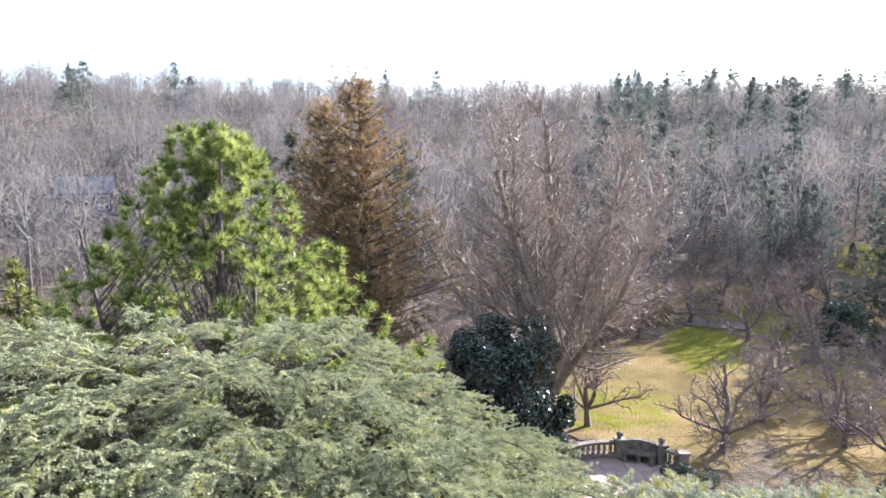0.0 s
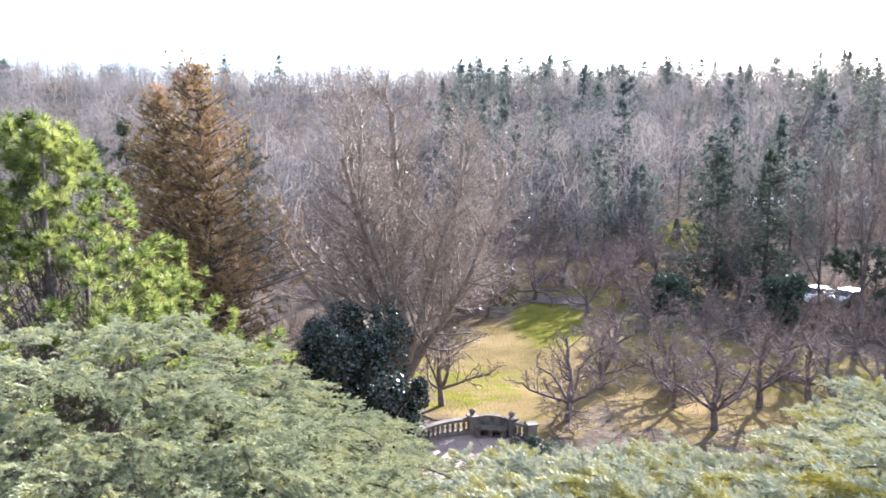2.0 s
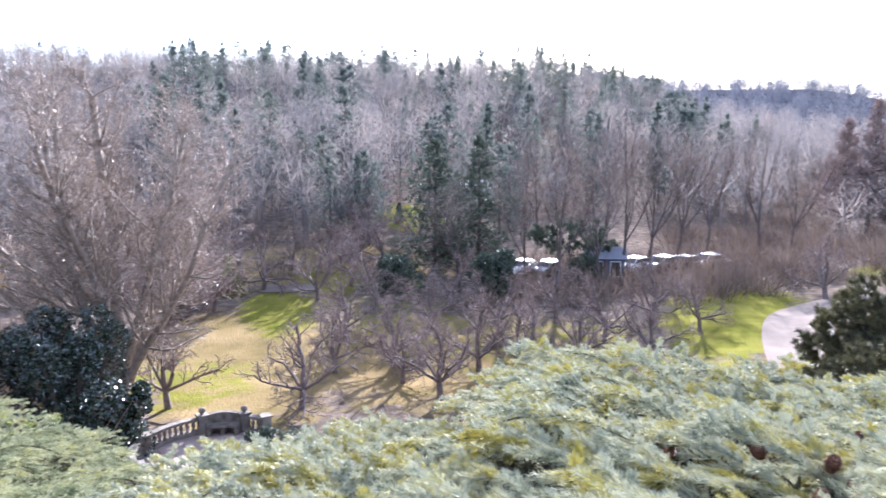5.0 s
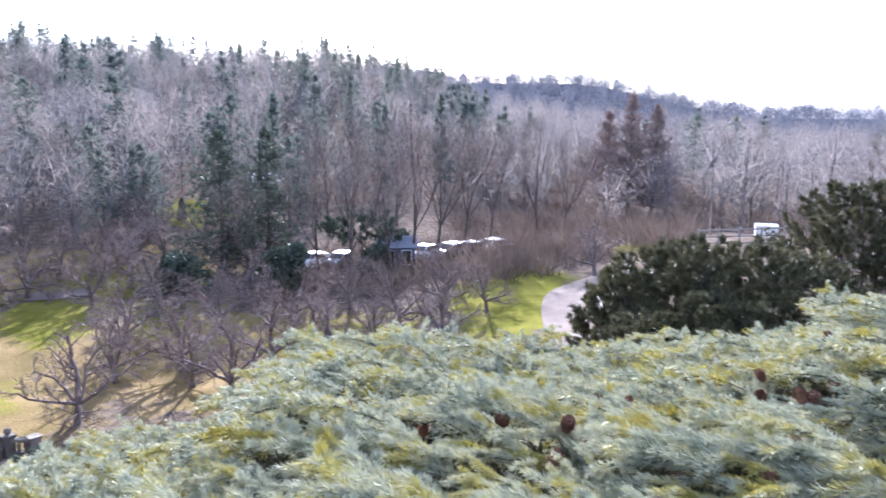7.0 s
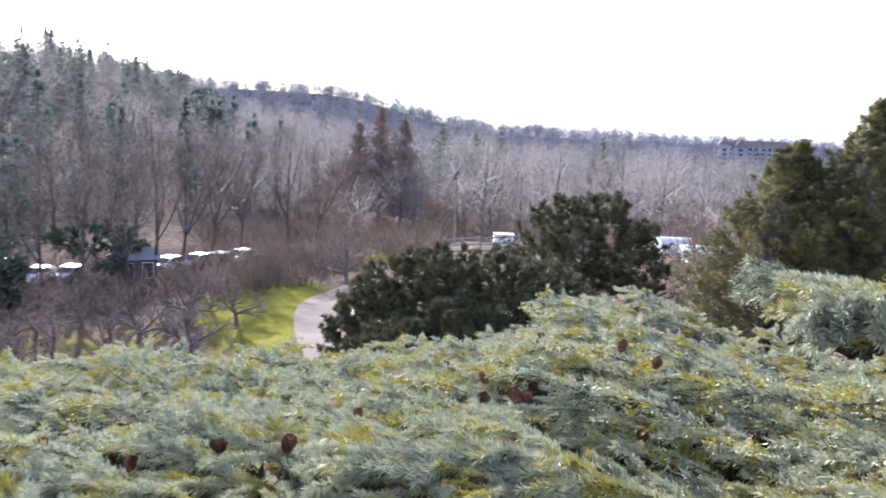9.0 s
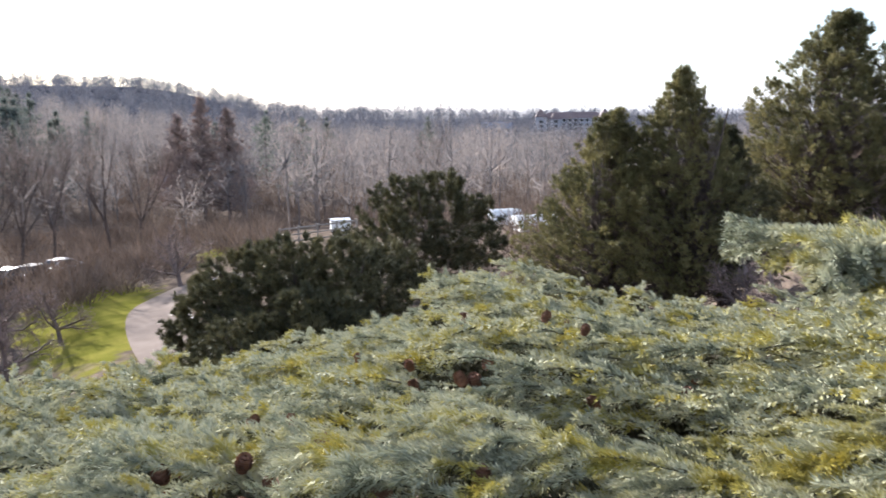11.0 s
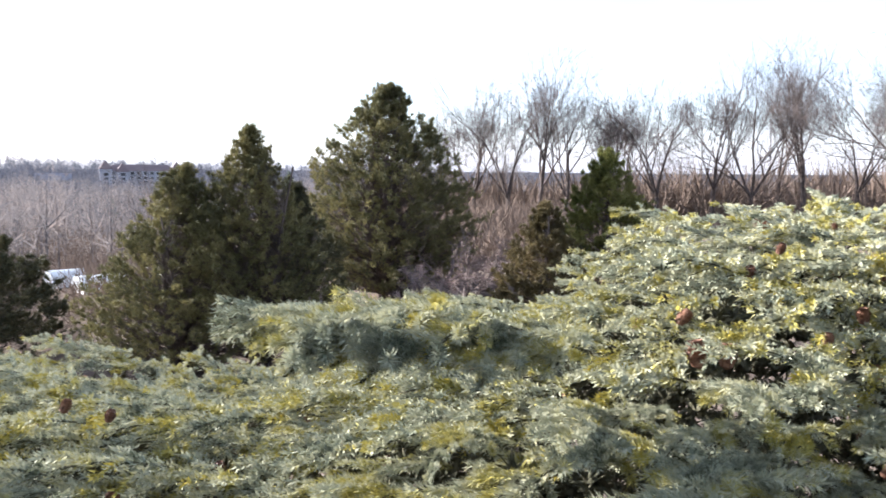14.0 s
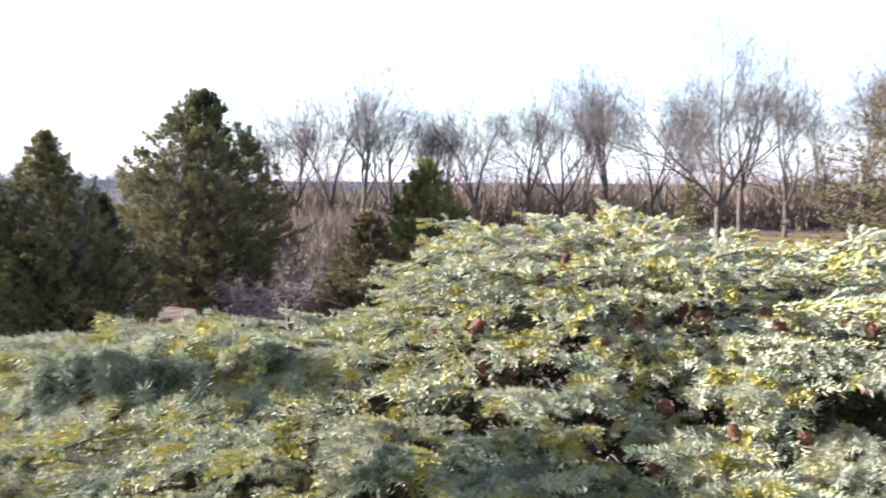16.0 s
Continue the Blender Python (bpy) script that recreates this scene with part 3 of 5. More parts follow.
def near_conifer(name, label, kinds, poses_, needle_mat, trunk_at, trunk_top, limbs_to, nearest):
    """A conifer close by: trunk, limbs, the nearest sprays as parts, the rest of the foliage joined."""
    base = thing(name, trunk_at, label, "conifer")
    inv = Matrix.Translation(trunk_at).inverted()
    top = Vector((0, 0, trunk_top - trunk_at[2]))
    part("trunk", tubes([(0, 0, -0.3), top * 0.5], [top * 0.5, top], [0.22, 0.16], [0.16, 0.06], 9), DARK_BARK, base, smooth=True)
    rng = np.random.default_rng(5)
    for q in limbs_to:
        q = inv @ q
        s = top * rng.uniform(0.55, 0.95)
        s.z = min(s.z, q.z + 0.3)
        mid = s.lerp(q, 0.5) + Vector((0, 0, -0.12))
        part("limb", tubes([s, mid], [mid, q], [0.06, 0.04], [0.04, 0.012], 6), TWIG, base, smooth=True)
    data = [mesh_two("spray", nd, needle_mat, tw, INNER_SHADE_TWIG) for nd, tw in kinds]
    ordered = sorted(poses_, key=lambda o: o[2])
    for kind, m, _ in ordered[:nearest]:
        ob = new("spray", data[kind])
        ob.parent, ob.matrix_basis = base, inv @ m
    rest = ordered[nearest:]
    me = mesh_two("foliage", joined([placed(kinds[k][0], inv @ m) for k, m, _ in rest]), needle_mat, joined([placed(kinds[k][1], inv @ m) for k, m, _ in rest]), INNER_SHADE_TWIG)
    ob = tagged(new("foliage", me), kind="stuff")
    ob.parent = base
    return base


CEDAR_AZ = [-165, -155, -145, -141, -134, -126, -122, -117, -112, -106, -100, -95, -92, -88, -82, -79, -77, -72, -65, -58, -50, -44, -41, -37, -30, -20, -12]
CEDAR_EL = [-1.5, -2, -2.6, -1.8, -0.2, -1.6, -5.8, -8.8, -9.8, -11.5, -13.2, -13, -11.8, -10.6, -10.2, -11, -13.2, -15, -15.9, -15.6, -15.6, -15, -14.8, -20.0, -21.2, -21.0, -24.5]


def cedar_edge(az):
    return float(np.interp(az, CEDAR_AZ, CEDAR_EL)) - 1.7


def cedar_centre(az):
    """The middle of the ring from which the crown spreads."""
    return Vector((float(np.interp(-az, [25, 50, 85], [0.08, 0.36, 0.48])), float(np.interp(-az, [25, 55, 88, 105, 125], [-0.15, -0.25, 0.0, -0.1, -0.2])), 0))


def cedar_top(az, r):
    """The height of the crown's upper side."""
    e = cedar_edge(az)
    return EYE + r * math.tan(radians(e - (float(np.interp(az, [-125, -100], [27, 32])) + e) * math.exp(-(r - 1.15) / 0.95)))


rng = np.random.default_rng(11)
cedar_kinds = [fan(20 + k, 0.31, 0.12, 6, 0.0175, 0.0029, 2300, 0.06, 0.45, 0, (8, 65)) for k in range(8)] + [fan(30 + k, 0.33, 0.13, 6, 0.0195, 0.0068, 700, 0.06, 0.45, 0, (8, 65)) for k in range(8)]
cedar_trunk = on_ground(-136, 3.6, 0.1)
cedar_poses = crown_sprays(rng, 8, 0.11, (-165, -11), (1.1, 5.0), cedar_top, cedar_trunk, 3, (0.0, 0.09), 1.9, cedar_centre, 26000)
# one bough reaching out beside the viewpoint
tip, root = Vector((1.76, -0.36, EYE - 0.225)), Vector((2.05, -1.05, EYE - 0.33))
for k in range(30):
    u, side = rng.random() ** 1.3, rng.uniform(-1, 1)
    p = tip.lerp(root, 0.75 * u) + Vector((0.94, 0.33, 0)) * side * 0.24 * (0.35 + u) + Vector((0, 0, -0.04 - 0.06 * rng.random()))
    cedar_poses.append((rng.integers(8), pose(*p, rng.normal() * 7, rng.normal() * 4 - 1, 109 + side * -28 + rng.normal() * 10) @ Matrix.Scale(rng.uniform(0.75, 1.1), 4) @ Matrix.Translation((-0.18, 0, 0)), 1.3))
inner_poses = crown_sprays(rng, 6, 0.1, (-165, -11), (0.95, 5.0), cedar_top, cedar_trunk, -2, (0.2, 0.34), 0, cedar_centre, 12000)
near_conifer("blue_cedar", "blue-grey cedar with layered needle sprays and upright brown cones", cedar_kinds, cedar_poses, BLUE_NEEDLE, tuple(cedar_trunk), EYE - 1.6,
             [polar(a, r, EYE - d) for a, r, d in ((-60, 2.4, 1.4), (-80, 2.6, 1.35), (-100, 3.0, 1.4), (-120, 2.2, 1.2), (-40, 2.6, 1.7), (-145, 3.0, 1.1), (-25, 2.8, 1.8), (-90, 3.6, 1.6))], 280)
inner_layer("blue_cedar", cedar_trunk, inner_poses, "dull brown-green older needles inside the crown, dark as shade in its gaps")


def cone_geo(seed):
    """An upright barrel cone with overlapping scales."""
    rng = np.random.default_rng(seed)
    core = lathe([(0.004, 0), (0.018, 0.008), (0.022, 0.03), (0.019, 0.055), (0.005, 0.068)], 8)
    v, f = [], []
    for row in range(8):
        z = 0.006 + row * 0.0075
        rad = 0.0235 * math.sin(math.pi * (0.2 + 0.68 * row / 8)) + 0.001
        for k in range(9):
            a = 2 * math.pi * (k + 0.5 * (row % 2)) / 9 + rng.normal() * 0.06
            c, s = math.cos(a), math.sin(a)
            w = 0.009
            i = len(v)
            v += [(c * rad * 0.8 + s * w, s * rad * 0.8 - c * w, z), (c * rad * 0.8 - s * w, s * rad * 0.8 + c * w, z),
                  (c * rad * 1.12 - s * w * 0.7, s * rad * 1.12 + c * w * 0.7, z + 0.010), (c * rad * 1.12 + s * w * 0.7, s * rad * 1.12 - c * w * 0.7, z + 0.010)]
            f.append((i, i + 1, i + 2, i + 3))
    return joined([core, (np.array(v), np.array(f))])


cone_data = [mesh_data("cone", cone_geo(k), CONE) for k in range(3)]
rng = np.random.default_rng(31)
for az, r, many in ((-47, 1.7, 2), (-56, 1.5, 2), (-61, 1.35, 2), (-64, 1.6, 3), (-68, 1.5, 3), (-72, 2.2, 2), (-55, 2.4, 1), (-70, 1.25, 2), (-60, 1.9, 1), (-80, 1.35, 3), (-76, 1.7, 2), (-87, 1.9, 3), (-91, 2.4, 2), (-84, 2.6, 2),
                    (-95, 1.5, 2), (-101, 1.7, 2), (-97, 2.3, 1), (-124, 1.55, 2), (-116, 1.6, 1), (-137, 2.2, 3), (-141, 2.1, 3), (-143, 1.4, 3), (-147, 1.35, 3), (-139, 1.3, 2), (-150, 1.7, 2), (-134, 2.6, 2)):
    for k in range(many * 2):
        a, d = az + rng.normal() * 4, r * 1.3 + rng.normal() * 0.25
        p = polar(a, d) + cedar_centre(a)
        p.z = cedar_top(a, d) + (ridges(p, cedar_trunk, 0.17) - 0.02) * min(1, d / 2.5)
        ob = new("cone", cone_data[k % 3])
        ob.parent = bpy.data.objects["blue_cedar"]
        ob.matrix_basis = Matrix.Translation(cedar_trunk).inverted() @ pose(*p, rng.normal() * 28, rng.normal() * 28, rng.uniform(0, 360)) @ Matrix.Scale(rng.uniform(0.5, 0.8), 4)
        ob["label"] = "upright brown barrel-shaped cone"


for k, (az, down, size) in enumerate(((-128.0, 13.2, 1.05), (-129.8, 13.1, 0.95), (-118.4, 12.8, 0.8), (-141.6, 8.6, 1.0), (-142.8, 9.4, 0.95), (-147.0, 9.0, 1.0), (-148.2, 9.6, 0.9), (-144.6, 7.6, 0.8))):
    far = np.linspace(1.2, 4.0, 60)
    d = float(far[np.argmin([abs(math.degrees(math.atan((cedar_top(az, x) - EYE) / x)) + down) for x in far])])
    p = polar(az, d) + cedar_centre(az)
    p.z = EYE - d * math.tan(radians(down)) - 0.02
    ob = new("cone", cone_data[k % 3])
    ob.parent = bpy.data.objects["blue_cedar"]
    ob.matrix_basis = Matrix.Translation(cedar_trunk).inverted() @ pose(*p, rng.normal() * 8, rng.normal() * 8, 70 * k) @ Matrix.Scale(size, 4)
    ob["label"] = "upright brown barrel-shaped cone"


def deodar_edge(az):
    return float(np.interp(az, [-12, -6, -1.5, 4, 14, 24, 30, 45], [-24, -20, -16, -13.2, -12.3, -11.8, -11.9, -12.2])) + 1.6


def deodar_top(az, r):
    e = deodar_edge(az)
    return EYE + r * math.tan(radians(e - max(4.0, 27 + e) * math.exp(-(r - 2.3) / 1.5)))


rng = np.random.default_rng(12)
deodar_kinds = [fan(40 + k, 0.36, 0.12, 8, 0.0115, 0.0046, 1050, 0.22, 0.5, 1, (15, 65)) for k in range(8)]
deodar_trunk = on_ground(24, 5.2, 0.1)
deodar_poses = crown_sprays(rng, 8, 0.105, (-12, 42), (2.3, 6.0), deodar_top, polar(13, 3.9), 4, (-0.02, 0.12), 99, None, 14000, 22)
near_conifer("weeping_cedar", "grey-green weeping cedar with drooping feathery sprays", deodar_kinds, deodar_poses, DEODAR_NEEDLE, tuple(deodar_trunk), EYE - 2.4,
             [polar(a, r, EYE - d) for a, r, d in ((0, 4.0, 1.6), (8, 3.4, 1.5), (30, 4.0, 1.5), (-5, 3.6, 1.9), (15, 3.0, 1.6), (38, 3.8, 1.4))], 200)
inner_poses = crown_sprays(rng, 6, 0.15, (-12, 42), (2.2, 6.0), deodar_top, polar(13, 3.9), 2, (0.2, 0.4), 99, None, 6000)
inner_layer("weeping_cedar", deodar_trunk, inner_poses, "dull older needles inside the crown, darkened as shade in its gaps")


# ---- conifers further off ----
def conifer(seed, height, spread, low, whorls, per_whorl, tuft, needle_n, needle_len, needle_w, lift, stems=1, shape=0.8, tuft_gap=0.28, ragged=0.25, top_round=0.0, open_to=1.5):
    """Trunk and limbs, and needle tufts along the limbs. shape: how fast the crown narrows to its top."""
    rng = np.random.default_rng(seed)
    a, b, ra, rb, c, ax = [], [], [], [], [], []
    for stem in range(stems):
        lean = Vector((rng.normal() * 0.10, rng.normal() * 0.10, 1)).normalized() if stem else Vector((0, 0, 1))
        h = height * (1 if stem == 0 else rng.uniform(0.72, 0.95))
        foot = Vector((rng.normal() * 0.25, rng.normal() * 0.25, -0.2)) if stem else Vector((0, 0, -0.2))
        if stem:
            foot += Vector((rng.normal(), rng.normal(), 0)) * spread * 0.22
        pts = [foot + lean * h * t + Vector((math.sin(4 * t + stem), math.cos(3 * t + stem), 0)) * 0.012 * h for t in np.linspace(0, 1, 7)]
        for k in range(6):
            w = 0.018 * h
            a.append(tuple(pts[k])), b.append(tuple(pts[k + 1])), ra.append(w * (1 - k / 6) + 0.02), rb.append(w * (1 - (k + 1) / 6) + 0.02)
        for i in range(whorls):
            t = low + (1 - low) * (i + rng.random()) / whorls
            q = t * 6
            at = pts[min(5, int(q))].lerp(pts[min(5, int(q)) + 1], q - min(5, int(q)))
            u = (1 - t) / (1 - low)
            reach = spread * (u ** shape * (1 - top_round * (1 - u)) + 0.04) / (1 if stems == 1 else 1.25)
            for _ in range(per_whorl):
                an = rng.uniform(0, 2 * math.pi)
                ln = reach * rng.uniform(1 - 2 * ragged, 1 + ragged * 0.6)
                d = Vector((math.cos(an), math.sin(an), lift + 0.5 * (1 - u) + rng.normal() * 0.12)).normalized()
                tip = at + d * ln + Vector((0, 0, -0.08 * ln))
                mid = at.lerp(tip, 0.5) - Vector((0, 0, 0.05 * ln))
                a += [tuple(at), tuple(mid)]
                b += [tuple(mid), tuple(tip)]
                w = 0.004 * h * (0.4 + 0.6 * u)
                ra += [w, w * 0.6]
                rb += [w * 0.6, 0.01]
                m = max(2, int(ln / tuft_gap))
                for k in range(m):
                    s = 0.25 + 0.75 * (k + rng.random()) / m
                    x = at.lerp(mid, s * 2) if s < 0.5 else mid.lerp(tip, s * 2 - 1)
                    side = Vector((-d.y, d.x, 0)) * rng.normal() * ln * 0.3 * s
                    x = x + side + Vector((0, 0, rng.normal() * (tuft * 0.35 + ln * 0.05)))
                    c.append(tuple(x))
                    ax.append(tuple(d * 0.7 + Vector((rng.normal() * 0.4, rng.normal() * 0.4, 0.6))))
        c.append(tuple(pts[6])), ax.append((0, 0, 1))
    foliage = needles(rng, c, ax, needle_n, needle_len, needle_w, 0.1, open_to)
    return tubes(a, b, ra, rb, 5), foliage


def lobed(seed, height, low, profile, lobes, lobe_r, tufts, needle_n, needle_len, needle_w, stems=1, lean=0.08, rise=0.55, spread=1.15):
    """A pine whose needles stand in upswept plumes at the ends of its limbs. profile: half-widths from low to top."""
    rng = np.random.default_rng(seed)
    a, b, ra, rb, c, ax = [], [], [], [], [], []
    lines = []
    for k in range(stems):
        foot = Vector((rng.normal() * 0.3 * (k > 0), rng.normal() * 0.3 * (k > 0), -0.2))
        tip = foot + Vector((rng.normal() * lean, rng.normal() * lean, 1)) * height * (0.97 if k == 0 else rng.uniform(0.7, 0.9))
        pts = [foot.lerp(tip, t) + Vector((math.sin(5 * t + k), math.cos(4 * t + 2 * k), 0)) * 0.012 * height for t in np.linspace(0, 1, 6)]
        lines.append(pts)
        for i in range(5):
            w = 0.017 * height / (1 + 0.25 * (stems - 1))
            a.append(tuple(pts[i])), b.append(tuple(pts[i + 1])), ra.append(w * (1 - i / 5) + 0.025), rb.append(w * (1 - (i + 1) / 5) + 0.025)
    for k in range(lobes):
        t = 1 - (k + rng.random()) / lobes
        t = 1 - (1 - t) ** 0.82
        z = height * (low + (1 - low) * t)
        wide = float(np.interp(t, np.linspace(0, 1, len(profile)), profile))
        an = rng.uniform(0, 2 * math.pi)
        d = wide * (1 - (0.55 if t < 0.7 else 0.95) * rng.random() ** 1.6) * rng.uniform(0.8, 1.15)
        mid = Vector((math.cos(an) * d, math.sin(an) * d, z))
        pts = lines[rng.integers(stems)]
        q = min(4.99, max(0.4, (z / height - 0.07 - 0.1 * rng.random()) * 5))
        root = pts[int(q)].lerp(pts[int(q) + 1], q - int(q))
        bend = root.lerp(mid, 0.55) - Vector((0, 0, 0.06 * (mid - root).length))
        a += [tuple(root), tuple(bend)]
        b += [tuple(bend), tuple(mid)]
        w = 0.0022 * height * (1.1 - 0.7 * t)
        ra += [w, w * 0.65]
        rb += [w * 0.65, w * 0.3]
        rad = lobe_r * rng.uniform(0.6, 1.25) * (1 - 0.55 * t)
        out = Vector((math.cos(an), math.sin(an), rise + 1.5 * t * t + rng.normal() * 0.2)).normalized()
        for _ in range(tufts):
            v = Vector(unit(rng.normal(size=3)))
            s = rng.random() ** 0.9
            p = mid + out * rad * (2.3 * s - 1.1) + Vector((v.x, v.y, v.z * 0.7)) * rad * (0.75 - 0.55 * s)
            if p.z < 0.25:
                continue
            c.append(tuple(p))
            ax.append(tuple(v * 0.5 + Vector((0, 0, 0.35)) + out * 0.8))
    return tubes(a, b, ra, rb, 5), needles(rng, c, ax, needle_n, needle_len, needle_w, 0.05, spread)


def lobed_thing(name, az, r, label, leaf_mat, **plan):
    wood, foliage = lobed(**plan)
    t = thing(name, on_ground(az, r, 0.15), label, "conifer")
    part("trunk", wood, DARK_BARK, t)
    part("crown", foliage, leaf_mat, t)
    return t


def conifer_thing(name, az, r, label, leaf_mat, bark=DARK_BARK, sink=0.15, **plan):
    wood, foliage = conifer(**plan)
    t = thing(name, on_ground(az, r, sink), label, "conifer")
    part("trunk", wood, bark, t)
    part("crown", foliage, leaf_mat, t)
    return t


lobed_thing("green_pine", 14.3, 13.5, "bright green long-needled pine with dark forking trunk", PINE_NEEDLE, seed=3, height=9.45, low=0.18, profile=(5.3, 4.9, 3.9, 2.7, 1.6, 0.4), lobes=900, lobe_r=0.3, tufts=4,
            needle_n=62, needle_len=0.19, needle_w=0.013, stems=4, lean=0.12, rise=0.7, spread=1.5)
for az, r, h, sp, seed in ((3.5, 31.0, 16.2, 4.3, 4), (5.9, 31.8, 15.2, 3.4, 5)):
    conifer_thing("bronzed_conifer", az, r, "tall bronze-brown winter conifer with feathery branches", BRONZE_NEEDLE, seed=seed, height=h, spread=sp, low=0.05, whorls=60, per_whorl=9, tuft=0.7,
                  needle_n=10, needle_len=0.3, needle_w=0.036, lift=0.2, shape=0.5, tuft_gap=0.2, ragged=0.45, open_to=1.3)
lobed_thing("mountain_pine", -78.9, 36.0, "broad dark dome-shaped pine with several low stems", JUNIPER_NEEDLE, seed=6, height=5.6, low=0.2, profile=(3.3, 3.6, 3.4, 2.7, 1.4), lobes=480, lobe_r=0.42, tufts=15,
            needle_n=18, needle_len=0.23, needle_w=0.028, stems=5, lean=0.2)
lobed_thing("dark_pine", -96.9, 27.0, "dark bushy pine with several thin trunks and ragged top", DARK_NEEDLE, seed=27, height=8.4, low=0.2, profile=(2.3, 2.5, 2.3, 1.9, 1.4, 0.8, 0.15), lobes=1050, lobe_r=0.28, tufts=11,
            needle_n=18, needle_len=0.16, needle_w=0.016, stems=4, lean=0.08)
lobed_thing("dark_pine", -92.3, 27.6, "dark bushy pine leaning against a taller one", DARK_NEEDLE, seed=28, height=7.4, low=0.16, profile=(3.2, 3.3, 2.9, 2.3, 1.7, 1.0, 0.25), lobes=1150, lobe_r=0.28, tufts=11,
            needle_n=18, needle_len=0.16, needle_w=0.016, stems=5, lean=0.1)
lobed_thing("dark_pine", -100.0, 28.6, "lower dark pine at the shaded side of a clump", JUNIPER_NEEDLE, seed=29, height=6.3, low=0.16, profile=(1.8, 2.0, 1.9, 1.6, 1.1, 0.5, 0.15), lobes=620, lobe_r=0.28, tufts=11,
            needle_n=18, needle_len=0.16, needle_w=0.016, stems=3, lean=0.06)
lobed_thing("dark_pine", -106.6, 36.0, "tall dark pine with dense ragged crown", DARK_NEEDLE, seed=8, height=9.8, low=0.1, profile=(3.4, 4.0, 4.0, 3.5, 2.8, 1.7, 0.3), lobes=1600, lobe_r=0.34, tufts=11,
            needle_n=18, needle_len=0.2, needle_w=0.021, stems=4, lean=0.06)
lobed_thing("brown_conifer", -118.0, 26.0, "small brownish cone-shaped conifer", BROWN_NEEDLE, seed=9, height=4.3, low=0.03, profile=(2.0, 1.9, 1.5, 1.1, 0.65, 0.1), lobes=600, lobe_r=0.26, tufts=13,
            needle_n=16, needle_len=0.13, needle_w=0.02)
lobed_thing("olive_conifer", -122.3, 33.0, "olive-green rounded cone-shaped conifer", OLIVE_NEEDLE, seed=10, height=6.0, low=0.03, profile=(2.4, 2.4, 2.1, 1.6, 1.0, 0.2), lobes=600, lobe_r=0.32, tufts=13,
            needle_n=16, needle_len=0.17, needle_w=0.026)
conifer_thing("dark_spruce", -141.1, 68.0, "small dark spruce among the bare trees", DARK_NEEDLE, seed=13, height=4.9, spread=1.7, low=0.02, whorls=18, per_whorl=7, tuft=0.25,
              needle_n=14, needle_len=0.3, needle_w=0.06, lift=0.05, shape=0.8, tuft_gap=0.3, ragged=0.25)
conifer_thing("tawny_conifer", -154.6, 24.0, "broad tawny-brown conifer with fine drooping branches", BROWN_NEEDLE, seed=14, height=6.8, spread=4.0, low=0.05, whorls=34, per_whorl=9, tuft=0.2,
              needle_n=14, needle_len=0.2, needle_w=0.026, lift=0.0, shape=0.55, tuft_gap=0.25, ragged=0.3)
conifer_thing("dark_fir", -33.3, 76.0, "tall dark fir with drooping layered boughs", FIR_NEEDLE, seed=15, height=13.4, spread=4.8, low=0.1, whorls=30, per_whorl=6, tuft=0.4,
              needle_n=14, needle_len=0.5, needle_w=0.09, lift=-0.1, shape=0.7, tuft_gap=0.5, ragged=0.3)
for az, r, h, sp, seed in ((8.4, 44.0, 15.6, 3.0, 21), (10.3, 60.0, 15.0, 3.6, 22), (0.6, 85.0, 15.2, 5.0, 23), (29.2, 28.0, 9.0, 2.8, 24)):
    conifer_thing("dark_fir", az, r, "dark fir standing behind the bright green pine", FIR_NEEDLE, seed=seed, height=h, spread=sp, low=0.1, whorls=30, per_whorl=6, tuft=0.4,
                  needle_n=14, needle_len=0.45, needle_w=0.07, lift=0.05, shape=0.6, tuft_gap=0.5, ragged=0.35)
conifer_thing("dark_fir", -36.6, 79.0, "tall dark fir beside another one", FIR_NEEDLE, seed=16, height=13.8, spread=4.4, low=0.15, whorls=28, per_whorl=6, tuft=0.4,
              needle_n=14, needle_len=0.5, needle_w=0.09, lift=-0.1, shape=0.7, tuft_gap=0.5, ragged=0.3)
conifer_thing("cypress", -30.6, 105.0, "narrow dark cypress on the bright lawn", FIR_NEEDLE, seed=17, height=2.9, spread=0.8, low=0.02, whorls=16, per_whorl=7, tuft=0.3,
              needle_n=14, needle_len=0.35, needle_w=0.09, lift=0.6, shape=0.6, tuft_gap=0.3, ragged=0.15)
for k, (az, r, h, s) in enumerate(((-63.4, 28, 4.4, 2.0), (-65.8, 27, 4.9, 2.3), (-68.9, 26, 4.6, 2.5), (-72.4, 27, 4.2, 2.5), (-75.6, 29, 3.5, 2.3), (-66.0, 23.5, 3.1, 2.1), (-70.5, 23, 3.0, 2.2))):
    lobed_thing("juniper", az, r, "dense dark spreading juniper shrub beside the drive", JUNIPER_NEEDLE, seed=50 + k, height=h, low=0.1, profile=(s, s, s * 0.9, s * 0.7, s * 0.35), lobes=260, lobe_r=0.34, tufts=13,
                needle_n=15, needle_len=0.22, needle_w=0.028, stems=4, lean=0.2)
for k, (az, r, h, s) in enumerate(((26.5, 20, 8.2, 2.4), (30, 23, 9.0, 2.6), (-18.0, 70, 4.0, 1.8))):
    conifer_thing("olive_conifer", az, r, "dull green conifer on the slope", OLIVE_NEEDLE, seed=60 + k, height=h, spread=s, low=0.05, whorls=24, per_whorl=7, tuft=0.3,
                  needle_n=16, needle_len=0.3, needle_w=0.045, lift=0.1, shape=0.7, tuft_gap=0.3, ragged=0.25)


